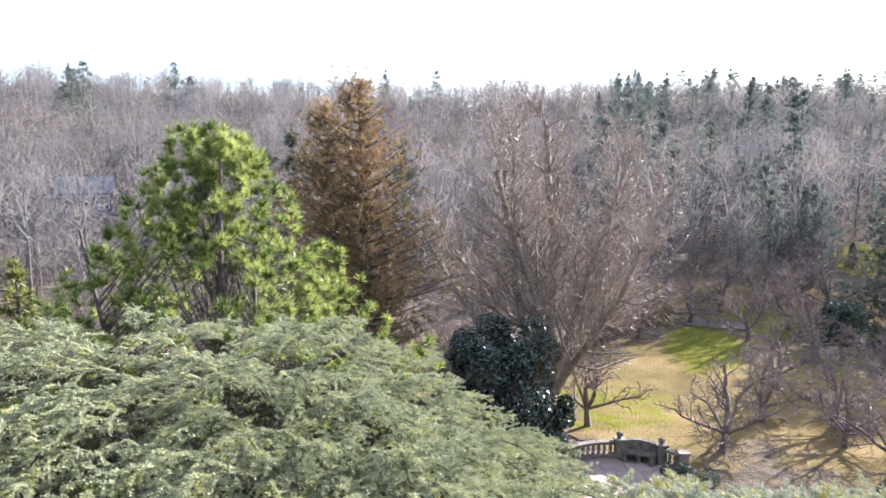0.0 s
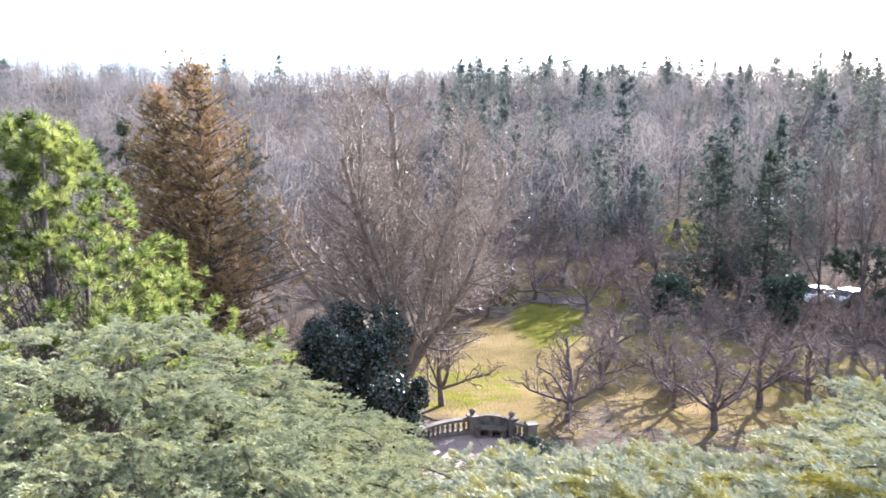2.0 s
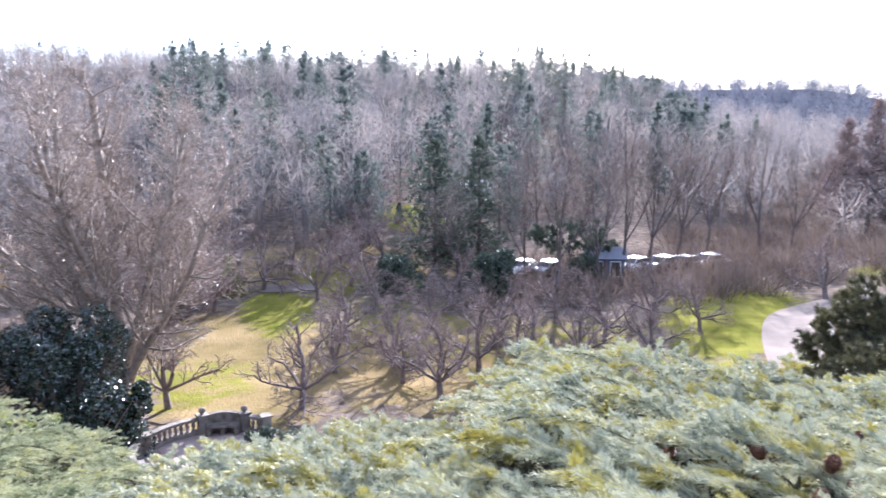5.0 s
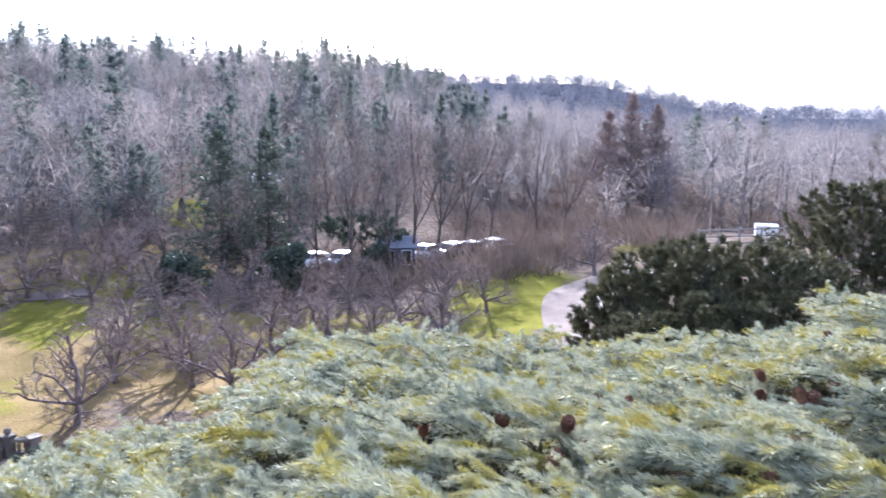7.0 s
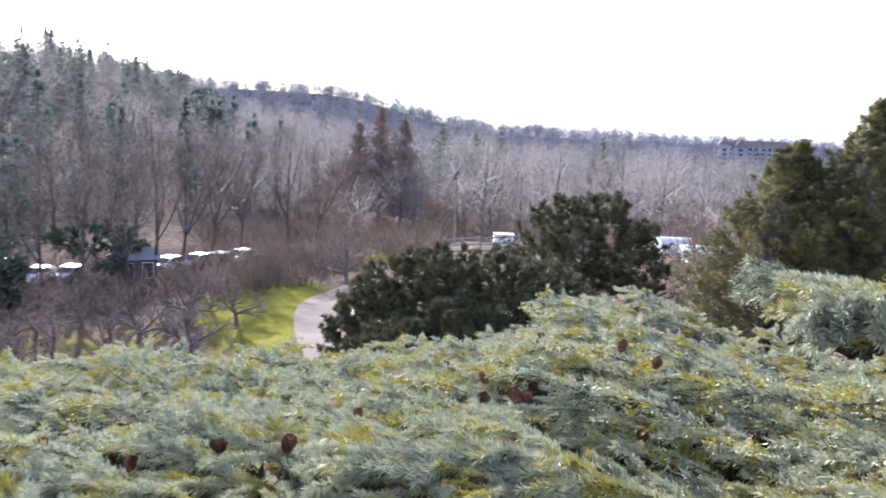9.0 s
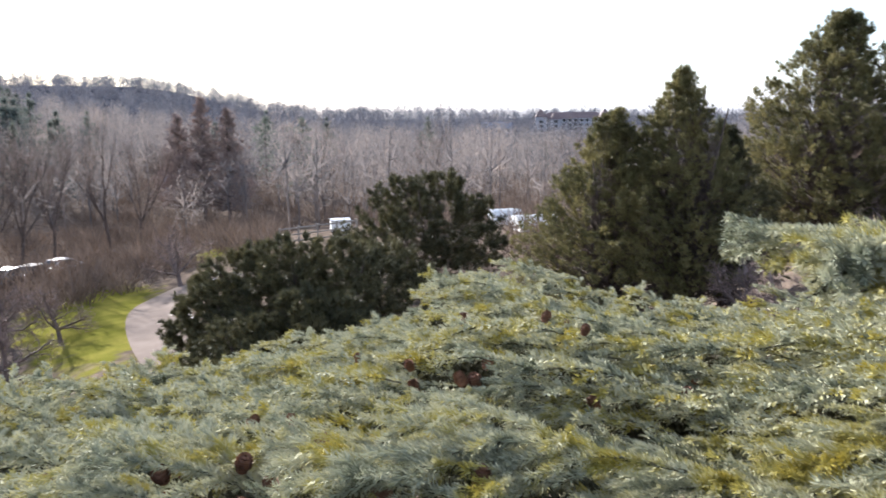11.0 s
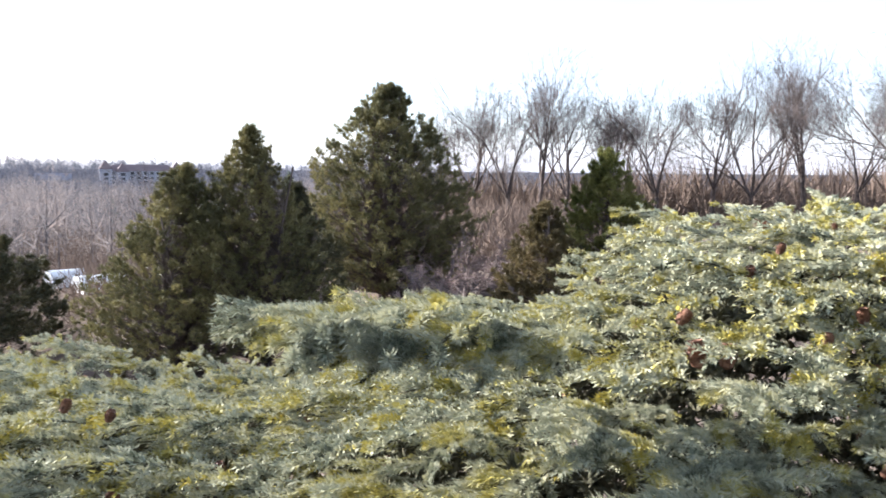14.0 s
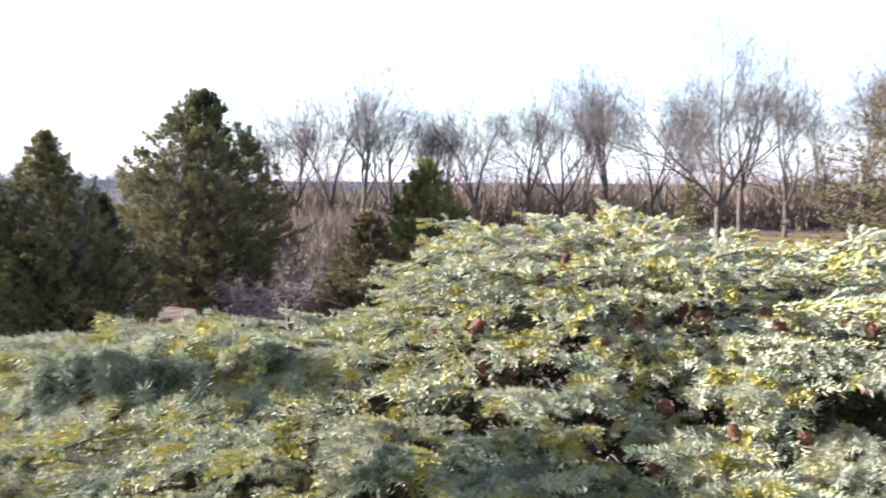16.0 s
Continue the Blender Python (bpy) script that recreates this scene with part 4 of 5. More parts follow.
def shrub(name, az, r, height, width, label, mat, n, leaf, seed, flat=0.0, lobes=9, spread=0.24, girth=0.34):
    """A leafy shrub: stems and lobes of leaves with an uneven outline."""
    rng = np.random.default_rng(seed)
    t = thing(name, on_ground(az, r, 0.1), label, "shrub")
    c, a, b = [], [], []
    for k in range(lobes):
        u = rng.random()
        mid = Vector((rng.uniform(-1, 1) * width * spread, rng.uniform(-1, 1) * width * spread, height * (0.2 + 0.62 * u)))
        rad = width * girth * (1 - 0.47 * u) * rng.uniform(0.8, 1.2)
        d = unit(rng.normal(size=(n // lobes, 3)))
        c.append(np.array(mid) + d * rad * rng.uniform(0.3, 1.0, (n // lobes, 1)) ** 0.5 * [1, 1, 1.15])
        a += [(0, 0, 0)]
        b += [tuple(mid)]
    c = np.concatenate(c)
    c[:, 2] = np.maximum(c[:, 2], 0.15)
    tagged(part("stem", tubes(a, b, np.full(len(a), 0.02 * height), np.full(len(a), 0.008 * height), 5), DARK_BARK, t), kind="stuff")
    part("crown", leaves(rng, c, leaf, flat), mat, t)
    return t


shrub("holly", -7.2, 34.0, 7.0, 6.8, "dark glossy-leaved holly beside the stone terrace", HOLLY_LEAF, 34000, 0.085, 71, flat=0.2, lobes=36, spread=0.36, girth=0.19)
shrub("holly", -11.3, 33.2, 4.0, 2.6, "low dark glossy holly overhanging the terrace", HOLLY_LEAF, 5000, 0.1, 72)
shrub("dark_bush", -37.8, 66.0, 4.6, 5.0, "large dark rounded evergreen bush", FIR_NEEDLE, 4500, 0.22, 73)
shrub("dark_bush", -30.2, 68.0, 3.2, 6.0, "low spreading dark evergreen bush", FIR_NEEDLE, 3500, 0.22, 74)
shrub("clipped_hedge", -44.3, 71.0, 3.2, 3.4, "dark clipped yew block near the car park", FIR_NEEDLE, 4500, 0.16, 75, lobes=14)
lobed_thing("spreading_cedar", -43.3, 74.5, "dark flat-topped spreading evergreen over the car park", FIR_NEEDLE, seed=78, height=5.6, low=0.55, profile=(3.4, 3.6, 2.6), lobes=50, lobe_r=0.9, tufts=22,
            needle_n=10, needle_len=0.4, needle_w=0.09, stems=2)
shrub("evergreen_bush", -21.3, 30.5, 1.7, 2.6, "low spreading evergreen bush at the balustrade's end", FIR_NEEDLE, 5000, 0.06, 79, lobes=14, spread=0.36, girth=0.2)
shrub("rusty_shrub", -125.3, 27.0, 1.3, 2.6, "low rusty-brown leafless shrub", RUST_SHRUB, 2500, 0.06, 76)
shrub("rusty_shrub", -123.2, 29.0, 1.6, 2.6, "low dark red-brown twiggy shrub", RUST_SHRUB, 2500, 0.06, 77)


# ---- bare trees ----
def bare_tree(seed, height, stems, open_by, plan, trunk_r, fork, side=0.0):
    """Wood of a leafless tree, thick and fine apart. fork: the share of the height below the first fork."""
    rng = np.random.default_rng(seed)
    out = []
    top = Vector((0, 0, -0.25))
    if fork:
        d = Vector((rng.normal() * 0.06, rng.normal() * 0.06, 1)).normalized()
        q = top + d * (height * fork + 0.25)
        mid = top.lerp(q, 0.5) + Vector((rng.normal(), rng.normal(), 0)) * 0.03 * height * fork
        out += [(0, tuple(top), tuple(mid), trunk_r * 1.25, trunk_r), (0, tuple(mid), tuple(q), trunk_r, trunk_r * 0.85)]
        top = q
    for s in range(stems):
        an = 2 * math.pi * (s + rng.uniform(-0.3, 0.3)) / stems
        tilt = open_by * rng.uniform(0.35, 1.0) if s else open_by * 0.1
        d = Vector((math.cos(an) * math.sin(tilt), math.sin(an) * math.sin(tilt), math.cos(tilt)))
        grow(rng, top, d, height * (1 - fork) * (rng.uniform(0.85, 1.05) if s else 0.85) * (1 - 0.2 * tilt) * (1 - side * tilt / open_by), trunk_r * (0.55 if s else 0.9), 0, plan, out)
    last = len(plan["steps"]) - 1
    tips = [o for o in out if o[0] == last]
    return [tube_lines([line], 7) for line in as_lines([o for o in out if o[0] == 0])], joined([limbs(out, (1,), 4), limbs(out, tuple(range(2, last)), 3)]), blades([o[1] for o in tips], [o[2] for o in tips], plan["tip"])


def bare_thing(name, at, geo3, label, mats, group="", turn=0.0):
    t = thing(name, at, label, "tree", group, turn)
    for k, wood in enumerate(geo3[0]):
        part("limb" if k else "trunk", wood, mats[0], t, smooth=True)
    ob = tagged(new("crown", mesh_two("crown", geo3[1], mats[0], geo3[2], mats[1])), kind="stuff")
    ob.parent = t
    return t


BIG = dict(steps=(12, 7, 4, 1), wob=(0.05, 0.1, 0.15, 0.22), lift=(0.012, 0.06, 0.05, 0.04), taper=(0.88, 0.8, 0.7, 0.6), bare=(0.3, 0.12, 0.1), kids=(2.4, 2.6, 3.0), angle=(40, 40, 44),
           ratio=(0.32, 0.42, 0.38), thin=(0.4, 0.5, 0.55), least=0.008, tip=0.022)
bare_thing("bare_tree", on_ground(-10.6, 40.0), bare_tree(84, 19.0, 13, radians(44), BIG, 0.46, 0.05, 0.2), "large leafless many-stemmed tree beside the terrace", (TAN_BARK, TAN_TWIG))

ORCHARD = dict(steps=(6, 5, 4, 1), wob=(0.2, 0.25, 0.28, 0.3), lift=(0.03, 0.05, 0.08, 0.1), taper=(0.8, 0.74, 0.7, 0.6), bare=(0.2, 0.1, 0.1), kids=(2.0, 1.8, 2.0), angle=(48, 45, 45),
               ratio=(0.52, 0.5, 0.5), thin=(0.5, 0.5, 0.5), least=0.008, tip=0.02)
orchard = [bare_thing("orchard_tree", on_ground(*at), bare_tree(90 + k, 4.9, 6, radians(86), ORCHARD, 0.18, 0.19), "old spreading leafless orchard tree on the meadow", (ORCHARD_BARK, ROSY_TWIG), "orchard trees", 70 * k)
           for k, at in enumerate(((-23.2, 37.5), (-33.9, 38.0), (-41.8, 40.0), (-13.6, 40.5)))]
rng = np.random.default_rng(9)
for k, (az, r, s) in enumerate(((-27.6, 82, 1.3), (-25.4, 78, 1.2), (-29.6, 76, 1.2), (-32.2, 84, 1.3), (-33.6, 78, 1.1), (-28.4, 90, 1.4), (-22.8, 76, 1.1), (-18.8, 76, 1.2), (-30.2, 46, 1.0), (-36.8, 44, 1.05), (-46.2, 50, 1.0), (-49.6, 53, 0.95), (-26.5, 52, 1.0), (-33.0, 55, 1.0), (-38.5, 54, 1.1), (-42.5, 57, 1.0), (-29.0, 61, 1.1), (-44.5, 45, 0.9),
                                (-20.5, 71, 1.1), (-24.5, 66, 1.0), (-53.0, 48, 0.75), (-49.6, 43, 0.8), (-34.8, 63, 1.1), (-27.0, 72, 1.2), (-17.0, 64, 1.1), (-31, 42, 0.8), (-40, 46.5, 1.0), (-25.8, 45, 0.95))):
    copy_thing(orchard[k % 4], Matrix.Translation(on_ground(az, r)) @ pose(0, 0, 0, 0, 0, rng.uniform(0, 360)) @ Matrix.Scale(s, 4))

def forked_tree(seed, height, trunk, spread, lift, depth, trunk_r, shrink=0.8, twig=0.9, tip=0.024):
    """A leafless tree whose limbs fork again and again into a rounded crown of fine twigs. trunk: the share of the height below the first fork."""
    rng = np.random.default_rng(seed)
    base = np.array([[0.0, 0, -0.3]])
    way = unit(np.array([[rng.normal() * 0.05, rng.normal() * 0.05, 1.0]]))
    length, r = np.array([[height * trunk + 0.3]]), np.array([[trunk_r]])
    solid, fine, thick = [], [], []
    for level in range(depth):
        bend = unit(way + rng.normal(size=way.shape) * 0.09)
        mid = base + way * length * 0.5
        end = mid + bend * length * 0.5
        r2 = r * 0.86
        if level < 2:
            thick += [tube_lines([[(tuple(a), float(x)), (tuple(b), float(x) * 0.95), (tuple(c), float(y))]], 7) for a, b, c, x, y in zip(base, mid, end, r[:, 0], r2[:, 0])]
        else:
            solid.append(tubes(np.concatenate([base, mid]), np.concatenate([mid, end]), np.concatenate([r, r * 0.93]), np.concatenate([r * 0.93, r2]), 4 if level < 5 else 3))
        if level > 1:
            for _ in range(4 if level < 4 else 2):
                start = base + (end - base) * rng.random((len(base), 1))
                d = unit(bend + rng.normal(size=way.shape) * 0.6 + [0, 0, 0.25])
                reach = twig * rng.uniform(0.5, 1.3, (len(base), 1))
                elbow = start + d * reach * 0.55
                fine += [blades(start, elbow + d * reach * 0.2, tip * 1.3), blades(elbow, elbow + unit(d + rng.normal(size=d.shape) * 0.5) * reach * 0.6, tip), blades(elbow, elbow + unit(d + rng.normal(size=d.shape) * 0.5) * reach * 0.6, tip)]
        kids = 4 if level == 0 else 2 + (rng.random(len(base)) < (0.35 if level < 3 else 0.15))
        pick = np.repeat(np.arange(len(base)), kids)
        wide = spread * (1.15 if level == 0 else 1.0)
        side = unit(np.cross(bend[pick], unit(rng.normal(size=(len(pick), 3)))))
        first = (np.diff(pick, prepend=-1) > 0)[:, None]
        way = unit(bend[pick] + side * np.where(first, 0.3, 1.25) * wide * rng.uniform(0.6, 1.25, (len(pick), 1)) + [0, 0, lift])
        length = (height * 0.175 if level == 0 else length[pick] * shrink) * np.where(first, 1.08, 0.96) * rng.uniform(0.75, 1.15, (len(pick), 1))
        base, r = end[pick], np.maximum(r2[pick] * np.where(first, 0.84, 0.58) * rng.uniform(0.85, 1.1, (len(pick), 1)), 0.01)
    return thick, joined(solid), joined(fine)


slim = [forked_tree(110 + k, 14.0, 0.25, 0.36, 0.2, 7, 0.17, 0.85, 1.3, 0.018) for k in range(4)]
oaks = [forked_tree(120 + k, 16.0, (0.22, 0.18, 0.25, 0.16)[k], (0.52, 0.58, 0.5, 0.62)[k], 0.15, 8, 0.25, (0.83, 0.84, 0.82, 0.85)[k], 1.6, 0.016) for k in range(4)]
firsts = [bare_thing("oak", on_ground(a, r), oaks[k], "tall leafless oak on the grassy ridge", (DARK_BARK, PALE_TWIG), "oaks on the ridge", 40 * k)
          for k, (a, r) in enumerate(((-129.8, 82), (-126.0, 84), (-117.6, 82), (-143.1, 62)))]
for k, (az, r, s) in enumerate(((-119.6, 84, 1.0), (-122.2, 88, 0.95), (-132.3, 80, 1.0), (-135.7, 84, 0.98), (-138.8, 86, 0.95), (-144.6, 70, 1.0), (-147.4, 68, 0.95), (-151.7, 82, 0.95), (-115.4, 80, 0.95),
                                (-113.0, 86, 1.0), (-149.6, 90, 1.0), (-141.0, 96, 0.95), (-124.0, 97, 1.0), (-154.5, 78, 1.0), (-110.5, 95, 0.95), (-133.8, 100, 1.0), (-158, 85, 1.0))):
    copy_thing(firsts[(k * 3 + 1) % 4], Matrix.Translation(on_ground(az, r)) @ pose(0, 0, 0, 0, 0, rng.uniform(0, 360)) @ Matrix.Scale(s, 4))
park = [bare_thing("park_tree", on_ground(a, r), slim[k], "tall slender leafless tree near the car park", (DARK_BARK, FINE_TWIG), "trees by the car park", 77 * k)
        for k, (a, r) in enumerate(((-42.5, 65), (-47.2, 73), (-51.0, 80), (-71.2, 105)))]
for k, (az, r, s) in enumerate(((-40.2, 70, 0.8), (-45.6, 69, 0.8), (-49.2, 76, 0.95), (-53.0, 84, 0.95), (-56.5, 88, 1.0), (-41.0, 92, 1.0),
                                (-58.5, 92, 0.9), (-79.9, 110, 1.0), (-35.2, 69, 0.7), (-89.5, 95, 0.75), (-46, 100, 1.0))):
    copy_thing(park[(k * 3 + 1) % 4], Matrix.Translation(on_ground(az, r)) @ pose(0, 0, 0, 0, 0, rng.uniform(0, 360)) @ Matrix.Scale(s, 4))
for k, (az, r, s) in enumerate(((-109.6, 25, 0.55), (-112.4, 28, 0.6), (-104.0, 21, 0.5), (-107.0, 22, 0.45), (-114.6, 31, 0.6), (-101.5, 24, 0.5), (-111.0, 33, 0.6))):
    bush = copy_thing(orchard[k % 4], Matrix.Translation(on_ground(az, r)) @ pose(0, 0, 0, 0, 0, 50 * k) @ Matrix.Scale(s, 4))
    bush["label"] = "low leafless twiggy bush between dark pines"
tree = copy_thing(orchard[1], Matrix.Translation(on_ground(-60.9, 60)) @ pose(0, 0, 0, 14, -20, 200) @ Matrix.Scale(1.05, 4))
tree["label"] = "leaning leafless tree beside the drive"


# ---- woods on the hills ----
def wood_kind(seed):
    """A leafless tree as seen from far: trunk, limbs and a rounded haze of upswept twigs."""
    rng = np.random.default_rng(seed)
    h, wide = rng.uniform(11, 14), rng.uniform(2.8, 4.2)
    fork = h * rng.uniform(0.25, 0.4)
    d = unit(rng.normal(size=(310, 3)))
    c = d * rng.uniform(0.35, 1, (310, 1)) ** 0.6 * [wide, wide, h * 0.42] + [0, 0, h * 0.56]
    way = unit(unit(c - [0, 0, fork * 0.8]) + rng.normal(size=c.shape) * 0.85)
    ln = rng.uniform(0.5, 1.5, (310, 1))
    ends = c[:10]
    return joined([tubes([(0, 0, -0.5), (0, 0, fork)], [(0, 0, fork), (0.2, 0.1, h * 0.8)], [0.14, 0.1], [0.1, 0.03], 3),
                   blades(np.repeat([[0, 0, fork]], 10, 0) + rng.uniform(0, 1, (10, 1)) * [0, 0, h * 0.2], ends, 0.2), blades(c - way * ln / 2, c + way * ln / 2, 0.065)])


def far_kind(seed):
    """A leafless tree on the far ridge: a trunk and a soft crown of coarse twigs."""
    rng = np.random.default_rng(seed)
    h = rng.uniform(11, 14)
    d = unit(rng.normal(size=(75, 3)))
    c = d * rng.uniform(0.3, 1, (75, 1)) ** 0.6 * [4.2, 4.2, h * 0.46] + [0, 0, h * 0.48]
    way = unit(unit(c - [0, 0, h * 0.2]) + rng.normal(size=c.shape) * 0.6) * rng.uniform(0.8, 1.6, (75, 1))
    return joined([tubes([(0, 0, -0.5)], [(0, 0, h * 0.8)], [0.25], [0.08], 3), blades(c - way, c + way, 0.32)])


def brush_kind(seed):
    """A low thicket clump of twigs."""
    rng = np.random.default_rng(seed)
    a = rng.normal(size=(40, 3)) * [0.5, 0.5, 0]
    b = a * rng.uniform(1.2, 2.2, (40, 1)) + rng.normal(size=(40, 3)) * [0.3, 0.3, 0.2]
    b[:, 2] = rng.uniform(0.6, 1.9, 40)
    a[:, 2] = -0.1 + b[:, 2] * rng.uniform(0, 0.5, 40)
    return blades(a, b, 0.06)


def scatter(rng, n, az_range, r_range, keep):
    out = []
    while len(out) < n:
        az = rng.uniform(min(az_range), max(az_range))
        r = math.sqrt(rng.uniform(r_range[0] ** 2, r_range[1] ** 2))
        if keep(az, r):
            p = on_ground(az, r)
            out.append(Matrix.Translation(p) @ pose(0, 0, 0, 0, 0, rng.uniform(0, 360)))
    return out


def in_wood(az, r):
    edge = np.interp(-az, [-45, -20, 0, 15, 20, 25, 28.5, 30, 32, 34, 37, 42, 50, 56, 66, 80, 95, 105, 112], [60, 60, 70, 80, 84, 88, 94, 114, 116, 98, 92, 92, 90, 95, 84, 80, 78, 100, 130])
    return r > edge + 10 * noise.noise(Vector((az * 0.3, r * 0.05, 0)))


kinds = [wood_kind(200 + k) for k in range(8)]
rng = np.random.default_rng(210)
spots = (scatter(rng, 420, (45, -30), (62, 150), in_wood) + scatter(rng, 1300, (45, -58), (110, 350), in_wood) + scatter(rng, 820, (-52, -112), (80, 330), in_wood)
         + scatter(rng, 45, (-104, -165), (100, 190), lambda a, r: True) + scatter(rng, 60, (-48, -110), (330, 400), lambda a, r: True)
         + scatter(rng, 420, (45, -52), (285, 348), lambda a, r: True) + scatter(rng, 190, (-23, -37), (114, 340), lambda a, r: True))
picks = [placed(kinds[rng.integers(8)], m @ Matrix.Scale(rng.uniform(0.7, 1.15), 4)) for m in spots]
tagged(part("bare_woods", joined(picks), WOOD_TWIG), "leafless grey-brown woods covering the valley sides", "woods", kind="stuff")
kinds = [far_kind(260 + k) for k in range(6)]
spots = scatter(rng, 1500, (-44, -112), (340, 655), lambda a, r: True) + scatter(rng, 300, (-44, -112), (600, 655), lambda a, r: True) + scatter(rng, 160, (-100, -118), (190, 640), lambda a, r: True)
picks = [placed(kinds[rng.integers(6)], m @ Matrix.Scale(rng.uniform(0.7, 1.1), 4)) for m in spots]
tagged(part("far_woods", joined(picks), HAZED_RIDGE_TWIG), "leafless woods on the far ridge, distance haze painted in as bluish grey", "woods", kind="stuff")
kinds = [brush_kind(230 + k) for k in range(6)]
spots = (scatter(rng, 900, (45, -58), (60, 240), in_wood) + scatter(rng, 1300, (-52, -112), (78, 230), in_wood) + scatter(rng, 260, (-107, -121), (42, 82), lambda a, r: True)
         + scatter(rng, 620, (-108, -165), (86, 125), lambda a, r: True) + scatter(rng, 160, (-36, -58), (60, 80), lambda a, r: True) + scatter(rng, 200, (-50, -68), (66, 110), lambda a, r: True) + scatter(rng, 120, (25, -8), (22, 60), lambda a, r: True)
         + scatter(rng, 60, (-76, -92), (40, 75), lambda a, r: True) + scatter(rng, 40, (-16, -36), (76, 104), lambda a, r: abs(a + 31.3) > 1.3) + scatter(rng, 700, (45, -52), (290, 350), lambda a, r: True))
picks = [placed(kinds[rng.integers(6)], m @ Matrix.Scale(rng.uniform(0.7, 1.9) * (2.2 if m.translation.length > 280 else 2.3 if m.translation.y < -30 and m.translation.length > 85 else 1), 4)) for m in spots]
scrub = [m.translation.y < -0.18 * m.translation.x for m in spots]
tagged(part("scrub", joined([g for g, dry in zip(picks, scrub) if dry]), SCRUB_TWIG), "dense brown leafless scrub along the ridge", "scrub", kind="stuff")
picks = [g for g, dry in zip(picks, scrub) if not dry]
tagged(part("undergrowth", joined(picks), SCRUB_TWIG), "tangled leafless brown undergrowth at the woods' edge", "undergrowth", kind="stuff")


def far_conifer_kinds():
    out = []
    for k in range(4):
        wood, fol = conifer(seed=300 + k, height=14, spread=(4.2, 3.6, 5.0, 4.4)[k], low=0.2, whorls=16, per_whorl=6, tuft=0.6, needle_n=9, needle_len=0.75, needle_w=0.15, lift=(0, 0.1, 0.25, -0.1)[k], shape=(0.8, 0.9, 0.5, 0.7)[k],
                            tuft_gap=0.75, ragged=0.35)
        out.append((tubes([(0, 0, -0.5)], [(0, 0, 13)], [0.22], [0.05], 4), fol))
    return out


kinds = far_conifer_kinds()
rng = np.random.default_rng(220)
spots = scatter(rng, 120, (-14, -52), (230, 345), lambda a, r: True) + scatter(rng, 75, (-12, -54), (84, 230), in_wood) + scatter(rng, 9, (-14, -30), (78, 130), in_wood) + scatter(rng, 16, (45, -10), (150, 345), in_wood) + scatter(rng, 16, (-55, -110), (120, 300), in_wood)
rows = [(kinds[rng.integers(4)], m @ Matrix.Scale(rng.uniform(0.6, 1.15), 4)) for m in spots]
tagged(part("far_conifers", joined([placed(k[1], m) for k, m in rows]), HAZED_NEEDLE), "conifers among the hillside woods, their green paled with painted haze", "woods", kind="stuff")
tagged(part("far_conifer_trunks", joined([placed(k[0], m) for k, m in rows]), DARK_BARK), "thin dark trunks of the hillside conifers", "woods", kind="stuff")

REDWOOD = dict(seed=240, height=17, spread=4.6, low=0.12, whorls=34, per_whorl=8, tuft=0.3, needle_n=13, needle_len=0.8, needle_w=0.08, lift=0.45, shape=0.7, tuft_gap=0.6, ragged=0.25)
for k, (az, r, h) in enumerate(((-62.9, 120, 18.0), (-61.3, 124, 15.5), (-64.6, 118, 16.5), (28.0, 300, 22), (-14.0, 62, 9.0))):
    conifer_thing("larch", az, r, "reddish-brown leafless larch with straight trunk", RUST_TWIG, **{**REDWOOD, "seed": 240 + k, "height": h})


# ---- terrace ----
floor_z = TERRACE[2]
tc = Vector(TERRACE)
TR = 3.1
tagged(part("terrace", joined([lathe([(TR + 0.25, -1.9), (TR + 0.25, -0.05), (TR - 0.02, -0.03), (0.0, -0.03)], 48)]), JOINT), "round garden terrace base with sandy joints", "terrace", kind="structure").location = tc
slab_floor = bpy.data.objects["terrace"]
rng = np.random.default_rng(401)
slab_data = {}
for i in range(-4, 5):
    for j in range(-4, 5):
        x, y = i * 1.05 + (0.4 if j % 2 else -0.1), j * 0.92
        if math.hypot(abs(x) + 0.4, abs(y) + 0.36) < TR + 0.12:
            key = rng.integers(3)
            if key not in slab_data:
                slab_data[key] = mesh_data("slab", box((-0.515 + 0.004 * key, -0.452, -0.03), (0.515, 0.452 - 0.004 * key, 0.0)), PAVING)
            ob = new("slab", slab_data[key])
            ob.parent, ob.location = slab_floor, (x, y, 0.008 + 0.004 * rng.random())

bal = thing("balustrade", tc, "weathered grey stone balustrade round the terrace", "balustrade")
toward = math.degrees(math.atan2(tc.y, tc.x))
baluster = mesh_data("baluster", lathe([(0.085, 0), (0.085, 0.06), (0.05, 0.1), (0.1, 0.26), (0.055, 0.34), (0.075, 0.4), (0.085, 0.44)], 8), STONE, True)


def arc(a0, a1, r0, r1, z0, z1, n=12):
    """A curved block, bearings by degrees round the terrace's middle."""
    v = []
    for k in range(n + 1):
        a = radians(toward + a0 + (a1 - a0) * k / n)
        v += [(math.cos(a) * r, math.sin(a) * r, z) for r, z in ((r0, z0), (r1, z0), (r1, z1), (r0, z1))]
    f = [(4 * k + e, 4 * k + (e + 1) % 4, 4 * k + 4 + (e + 1) % 4, 4 * k + 4 + e) for k in range(n) for e in range(4)]
    return np.array(v), [np.array(f), np.array([(3, 2, 1, 0), (4 * n, 4 * n + 1, 4 * n + 2, 4 * n + 3)])]


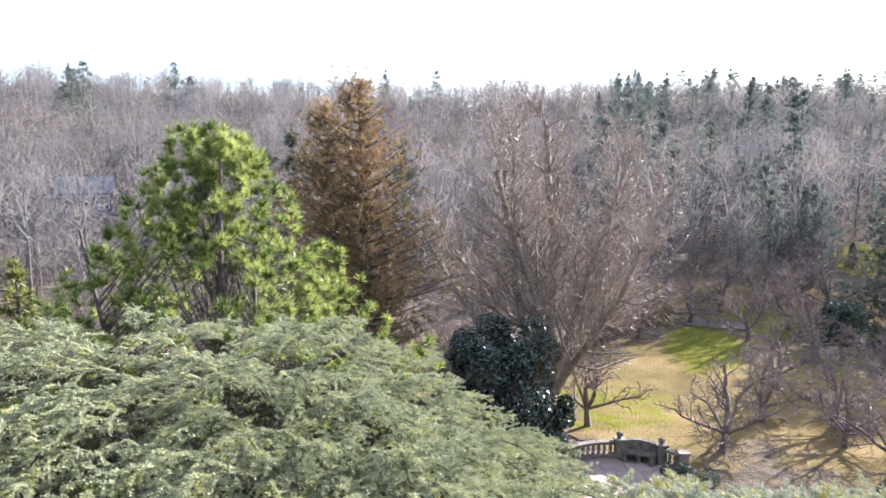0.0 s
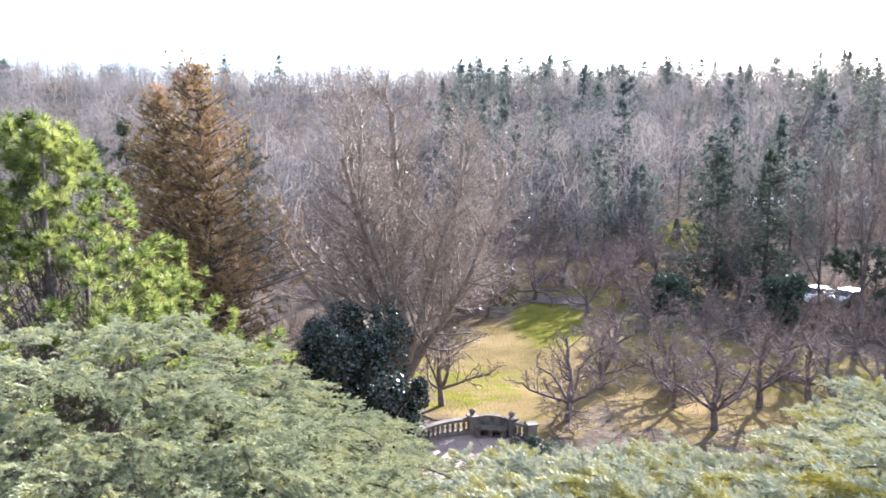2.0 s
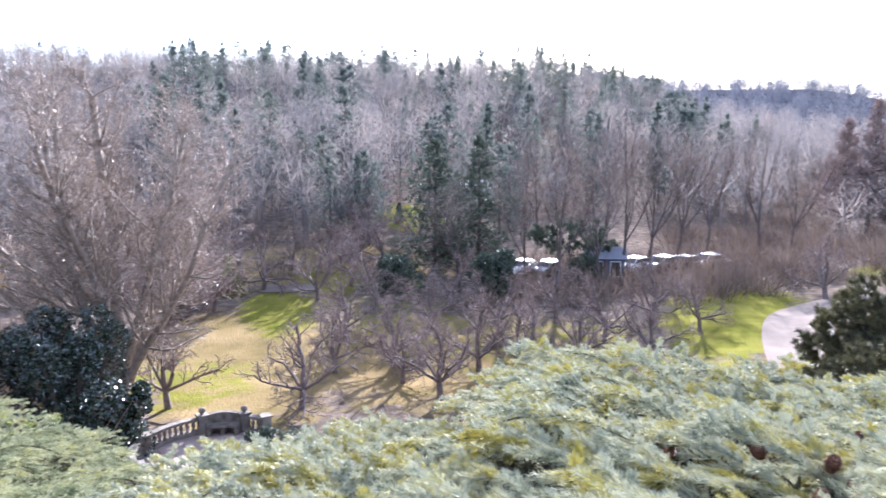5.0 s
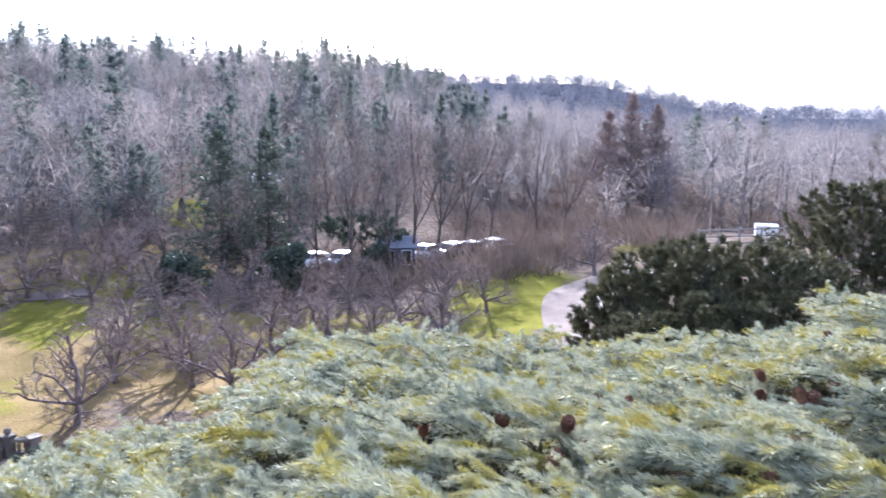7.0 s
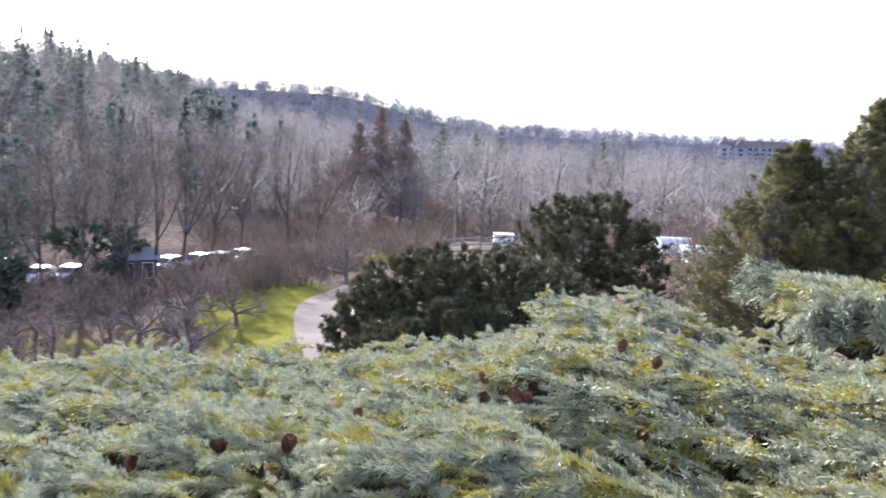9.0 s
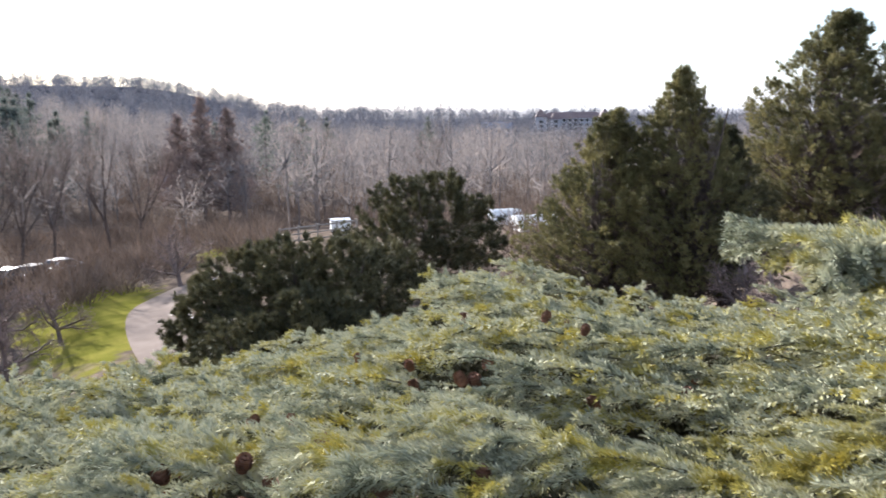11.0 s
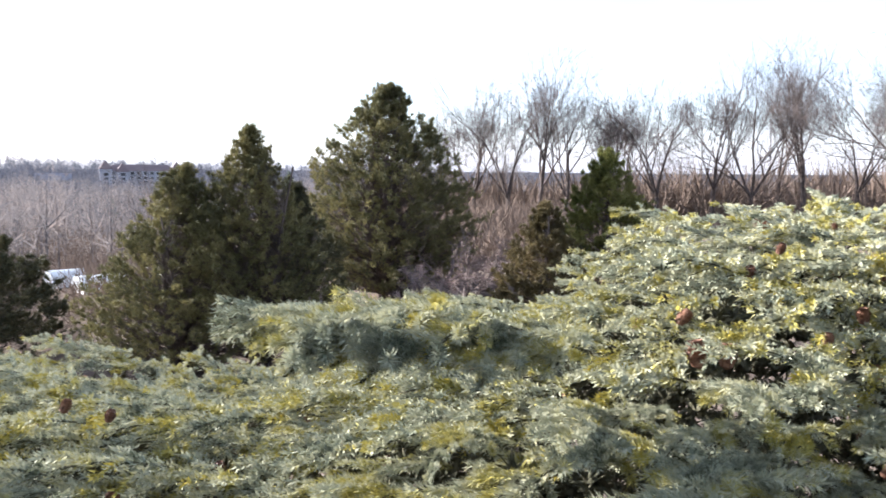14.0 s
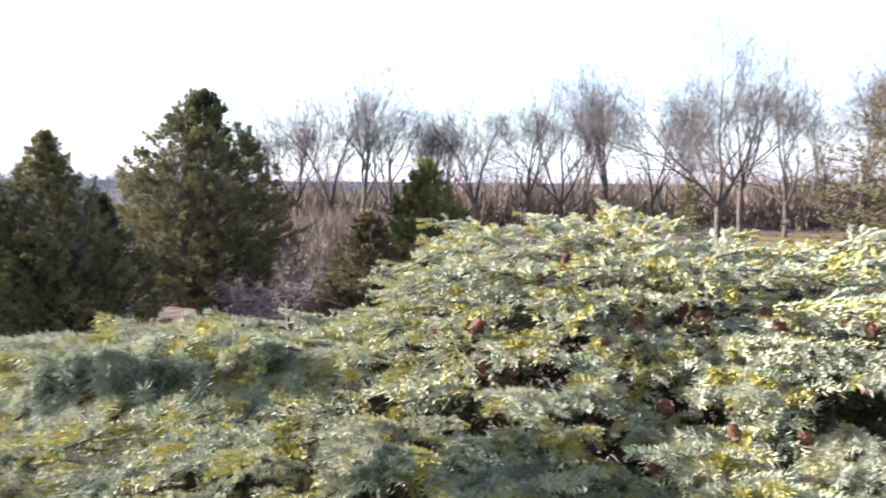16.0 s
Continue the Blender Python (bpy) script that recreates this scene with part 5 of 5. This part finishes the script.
for a0, a1 in ((8, 62), (-46, -26), (62, 118)):
    part("plinth", arc(a0, a1, TR - 0.14, TR + 0.16, 0, 0.16), STONE, bal)
    part("rail", arc(a0, a1, TR - 0.15, TR + 0.17, 0.6, 0.72), STONE, bal)
    count = int((a1 - a0) / 4.6)
    for k in range(count):
        a = radians(toward + a0 + (a1 - a0) * (k + 0.5) / count)
        ob = new("baluster", baluster)
        ob.parent, ob.location = bal, (math.cos(a) * TR, math.sin(a) * TR, 0.16)
for a in (8, 62, -26, -46, 118):
    c = Vector((math.cos(radians(toward + a)) * TR, math.sin(radians(toward + a)) * TR, 0))
    pier = part("pier", joined([box((c.x - 0.2, c.y - 0.2, 0), (c.x + 0.2, c.y + 0.2, 0.78)), box((c.x - 0.25, c.y - 0.25, 0.78), (c.x + 0.25, c.y + 0.25, 0.86))]), STONE, bal)
    if a in (8, -26):
        part("finial", placed(lathe([(0.14, 0), (0.07, 0.04), (0.16, 0.16), (0.12, 0.27), (0.0, 0.32)], 10), Matrix.Translation((c.x, c.y, 0.86))), STONE, pier)
n = 16
v, f = [], []
for k in range(n + 1):
    a = radians(toward + 8 - 34 * k / n)
    top = 0.68 + 0.22 * math.sin(math.pi * k / n) ** 0.6
    v += [(math.cos(a) * r, math.sin(a) * r, z) for r, z in ((TR - 0.12, 0), (TR + 0.16, 0), (TR + 0.16, top), (TR - 0.12, top))]
f = [(4 * k + e, 4 * k + (e + 1) % 4, 4 * k + 4 + (e + 1) % 4, 4 * k + 4 + e) for k in range(n) for e in range(4)]
bench = thing("stone_bench", tc, "curved dark stone exedra bench with arched back", "bench")
part("back", (np.array(v), np.array(f)[:, ::-1]), BENCH_STONE, bench)
part("seat", arc(-24, 6, TR - 0.62, TR - 0.14, 0.36, 0.46), BENCH_STONE, bench)
for a in (-22, -9, 4):
    part("support", arc(a - 2, a + 2, TR - 0.56, TR - 0.14, 0, 0.36, 2), STONE, bench)


# ---- paths and car park ----
def band(name, spots, half, mat, label, lift=0.1):
    return tagged(part(name, ribbon(smooth_line([on_ground(a, r) for a, r in spots], 10), half, lift), mat), label, name, kind="structure")


band("path", ((-20.6, 71.5), (-22.5, 71), (-24.6, 71.5)), 1.3, ASPHALT, "pale gravel path crossing the end of the meadow")
band("car_park", ((-37, 76), (-41, 77), (-45, 77), (-49, 77.5), (-52, 79)), 2.8, ASPHALT, "pale asphalt car park among bare trees", 0.14)


def car(az, r, turn, paint, label):
    t = thing("parked_car", on_ground(az, r, -0.14), label, "car", "cars in the car park", turn)
    side = np.array([(-2.1, 0.35), (-2.15, 0.75), (-1.9, 0.9), (-1.35, 0.98), (-0.75, 1.42), (0.7, 1.45), (1.35, 1.0), (2.0, 0.85), (2.12, 0.6), (2.1, 0.32)])
    v = np.array([(x, y * (0.86 if z > 1.1 else 1.0), z) for y in (-0.85, 0.85) for x, z in side])
    n = len(side)
    part("body", (v, [np.array([(k, (k + 1) % n, n + (k + 1) % n, n + k) for k in range(n)]), np.array([range(n)])[:, ::-1], np.array([range(n, 2 * n)])]), paint, t)
    for y in (-0.86, 0.86):
        q = np.array([(-1.25, y, 1.0), (-0.72, y * 0.9, 1.36), (0.65, y * 0.9, 1.38), (1.22, y, 1.02)])
        part("side_window", (np.concatenate([q, q * [1, 0.985, 1]]), np.array([(0, 1, 2, 3), (7, 6, 5, 4), (0, 4, 5, 1), (1, 5, 6, 2), (2, 6, 7, 3), (3, 7, 4, 0)])), DARK_GLASS, t)
    for x0, x1, z0, z1 in ((-1.34, -0.79, 1.0, 1.41), (0.74, 1.33, 1.43, 1.03)):
        q = np.array([(x0, -0.7, z0), (x0, 0.7, z0), (x1, 0.66, z1), (x1, -0.66, z1)]) + [0, 0, 0.012]
        part("windscreen", (np.concatenate([q, q - [0, 0, 0.01]]), np.array([(0, 1, 2, 3), (7, 6, 5, 4)])), DARK_GLASS, t)
    for x in (-1.3, 1.3):
        for y in (-0.8, 0.8):
            part("wheel", placed(lathe([(0.0, -0.1), (0.24, -0.11), (0.33, -0.08), (0.33, 0.08), (0.24, 0.11), (0.0, 0.1)], 12), pose(x, y, 0.33, 90)), TYRE, t)


for row in ((-40.0, 75.5, 15, CAR_WHITE, "white parked hatchback under bare trees"), (-42.0, 75.5, 12, SILVER, "silver parked car under bare trees"), (-48.2, 76.5, 5, CAR_WHITE, "white parked car beside the lane"),
            (-50.2, 77, 0, SILVER, "silver parked car beside a dark one"), (-51.6, 77.5, -3, CAR_DARK, "dark parked car with shining windscreen"), (-53.3, 79, -8, CAR_WHITE, "white parked car at the end of the row"), (-46.4, 79.5, 60, SILVER, "silver car parked across the others")):
    car(*row)


# ---- buildings ----
def building(name, az, r, w, d, h, roof_h, turn, wall_mat, roof_mat, label, storeys, bays, hip=0.0, sink=0.3):
    t = thing(name, on_ground(az, r, sink), label, "building", turn=turn)
    part("wall", box((-w / 2, -d / 2, 0), (w / 2, d / 2, h + sink)), wall_mat, t)
    e, z, k = 0.35, h + sink, hip * d / 2
    v = np.array([(-w / 2 - e, -d / 2 - e, z), (w / 2 + e, -d / 2 - e, z), (w / 2 + e, d / 2 + e, z), (-w / 2 - e, d / 2 + e, z), (-w / 2 - e + k, 0, z + roof_h), (w / 2 + e - k, 0, z + roof_h)])
    part("roof", (v, [np.array([(0, 1, 5, 4), (2, 3, 4, 5)]), np.array([(1, 2, 5), (3, 0, 4), (2, 1, 0), (3, 2, 0)])]), roof_mat, t)
    for s in range(storeys):
        for b in range(bays):
            x, z = -w / 2 + w * (b + 0.5) / bays, sink + h * (s + 0.55) / storeys
            ww, hh = w / bays * 0.26, h / storeys * 0.3
            win = part("window", joined([box((x - ww - 0.08, -d / 2 - 0.06, z - hh - 0.08), (x + ww + 0.08, -d / 2 - 0.01, z - hh)), box((x - ww - 0.08, -d / 2 - 0.06, z + hh), (x + ww + 0.08, -d / 2 - 0.01, z + hh + 0.08)),
                                         box((x - ww - 0.08, -d / 2 - 0.06, z - hh), (x - ww, -d / 2 - 0.01, z + hh)), box((x + ww, -d / 2 - 0.06, z - hh), (x + ww + 0.08, -d / 2 - 0.01, z + hh))]), PALE_PAINT, t)
            part("pane", box((x - ww, -d / 2 - 0.04, z - hh), (x + ww, -d / 2 - 0.015, z + hh)), DARK_GLASS, win)
    return t


building("house", 22.4, 122, 7.0, 6.0, 3.0, 2.2, 22, BLUE_WOOD, ROOF_GREY, "dark blue boarded house among bare trees", 1, 3)
building("house", -36.4, 124, 4.6, 4.0, 1.6, 1.2, -30, RENDER_WALL, PALE_PAINT, "low house with a bright white roof behind firs", 1, 2, 0.0, 0.6)
building("house", -46.0, 74, 3.2, 3.0, 2.2, 0.9, -40, BLUE_WOOD, ROOF_GREY, "small pavilion with a bright pale roof", 1, 2)
building("house", -62.0, 150, 9.0, 7.0, 3.5, 2.2, -60, RENDER_WALL, ROOF_GREY, "pale house half hidden by bare trees", 1, 3)
building("house", -84.0, 430, 16, 10, 6.0, 3.5, -84, RENDER_WALL, ROOF_GREY, "pale house with steep grey roof on the far slope", 2, 4)
mansion = building("mansion", -89.4, 470, 40, 15, 10.5, 3.5, -84, RENDER_WALL, ROOF_RED, "long many-storeyed pale mansion with red hipped roofs", 4, 12, 0.8, 1.0)
for x, h in ((-18.5, 16.5), (-10.0, 15.0), (18.5, 16.0)):
    wing = part("tower", box((x - 3.2, -9.5, 0), (x + 3.2, -7.6, h - 4)), RENDER_WALL, mansion)
    v = np.array([(x - 3.6, -9.9, h - 4), (x + 3.6, -9.9, h - 4), (x + 3.6, -2.0, h - 4), (x - 3.6, -2.0, h - 4), (x, -6, h + 1)])
    part("spire", (v, [np.array([(0, 1, 4), (1, 2, 4), (2, 3, 4), (3, 0, 4), (2, 1, 0), (3, 2, 0)])]), ROOF_RED, wing)
    for s in range(4):
        part("window", box((x - 1.1, -9.56, 1.4 + 2.5 * s), (x + 1.1, -9.49, 2.9 + 2.5 * s)), DARK_GLASS, wing)


def glasshouse(az, r, w, d, h, rise, turn, label):
    t = thing("glasshouse", on_ground(az, r, 0.1), label, "greenhouse", "glasshouses", turn)
    part("wall", box((-w / 2, -d / 2, 0), (w / 2, d / 2, h)), PALE_PAINT, t)
    v, f = [], []
    n = 10
    for k in range(n + 1):
        a = math.pi * k / n
        v += [(-w / 2 - 0.1, -math.cos(a) * (d / 2 + 0.1), h + 0.004 + math.sin(a) * rise), (w / 2 + 0.1, -math.cos(a) * (d / 2 + 0.1), h + 0.004 + math.sin(a) * rise)]
    f = [(2 * k, 2 * k + 1, 2 * k + 3, 2 * k + 2) for k in range(n)]
    part("roof", (np.array(v), [np.array(f), np.array([[2 * k for k in range(n, -1, -1)]]), np.array([[2 * k + 1 for k in range(n + 1)]])]), GREEN_ROOF_SHEET, t)


glasshouse(-86.8, 60, 3.0, 2.8, 0.45, 0.8, -70, "white arched polytunnel greenhouse beyond the pines")
glasshouse(-84.6, 68, 2.4, 2.4, 0.6, 0.9, -70, "white arched polytunnel greenhouse behind another one")

fence_a, fence_b = on_ground(-68.0, 62.0), on_ground(-73.6, 60.0)
fence = thing("fence", fence_a, "pale weathered three-rail timber fence", "fence")
span = fence_b - fence_a
for k in range(5):
    p = span * (k / 4)
    part("post", box((p.x - 0.06, p.y - 0.06, p.z - 0.2), (p.x + 0.06, p.y + 0.06, p.z + 1.75)), FENCE_WOOD, fence)
for z in (0.6, 1.1, 1.6):
    part("rail", tubes([(0, 0, z)], [tuple(span + Vector((0, 0, z)))], [0.06], [0.06], 4), FENCE_WOOD, fence)
van = thing("trailer", on_ground(-72.4, 64.5, 0.02), "white box trailer behind the fence", "trailer", turn=-68)
part("box", box((-0.8, -0.8, 0.45), (0.8, 0.8, 1.3)), PALE_PAINT, van)
part("roof_rim", box((-0.84, -0.84, 1.3), (0.84, 0.84, 1.35)), SILVER, van)
for x in (-0.45, 0.45):
    part("wheel", placed(lathe([(0.0, -0.08), (0.24, -0.09), (0.3, -0.06), (0.3, 0.06), (0.24, 0.09), (0.0, 0.08)], 12), pose(x, -0.85, 0.3, 90)), TYRE, van)
    part("wheel", placed(lathe([(0.0, -0.08), (0.24, -0.09), (0.3, -0.06), (0.3, 0.06), (0.24, 0.09), (0.0, 0.08)], 12), pose(x, 0.85, 0.3, 90)), TYRE, van)
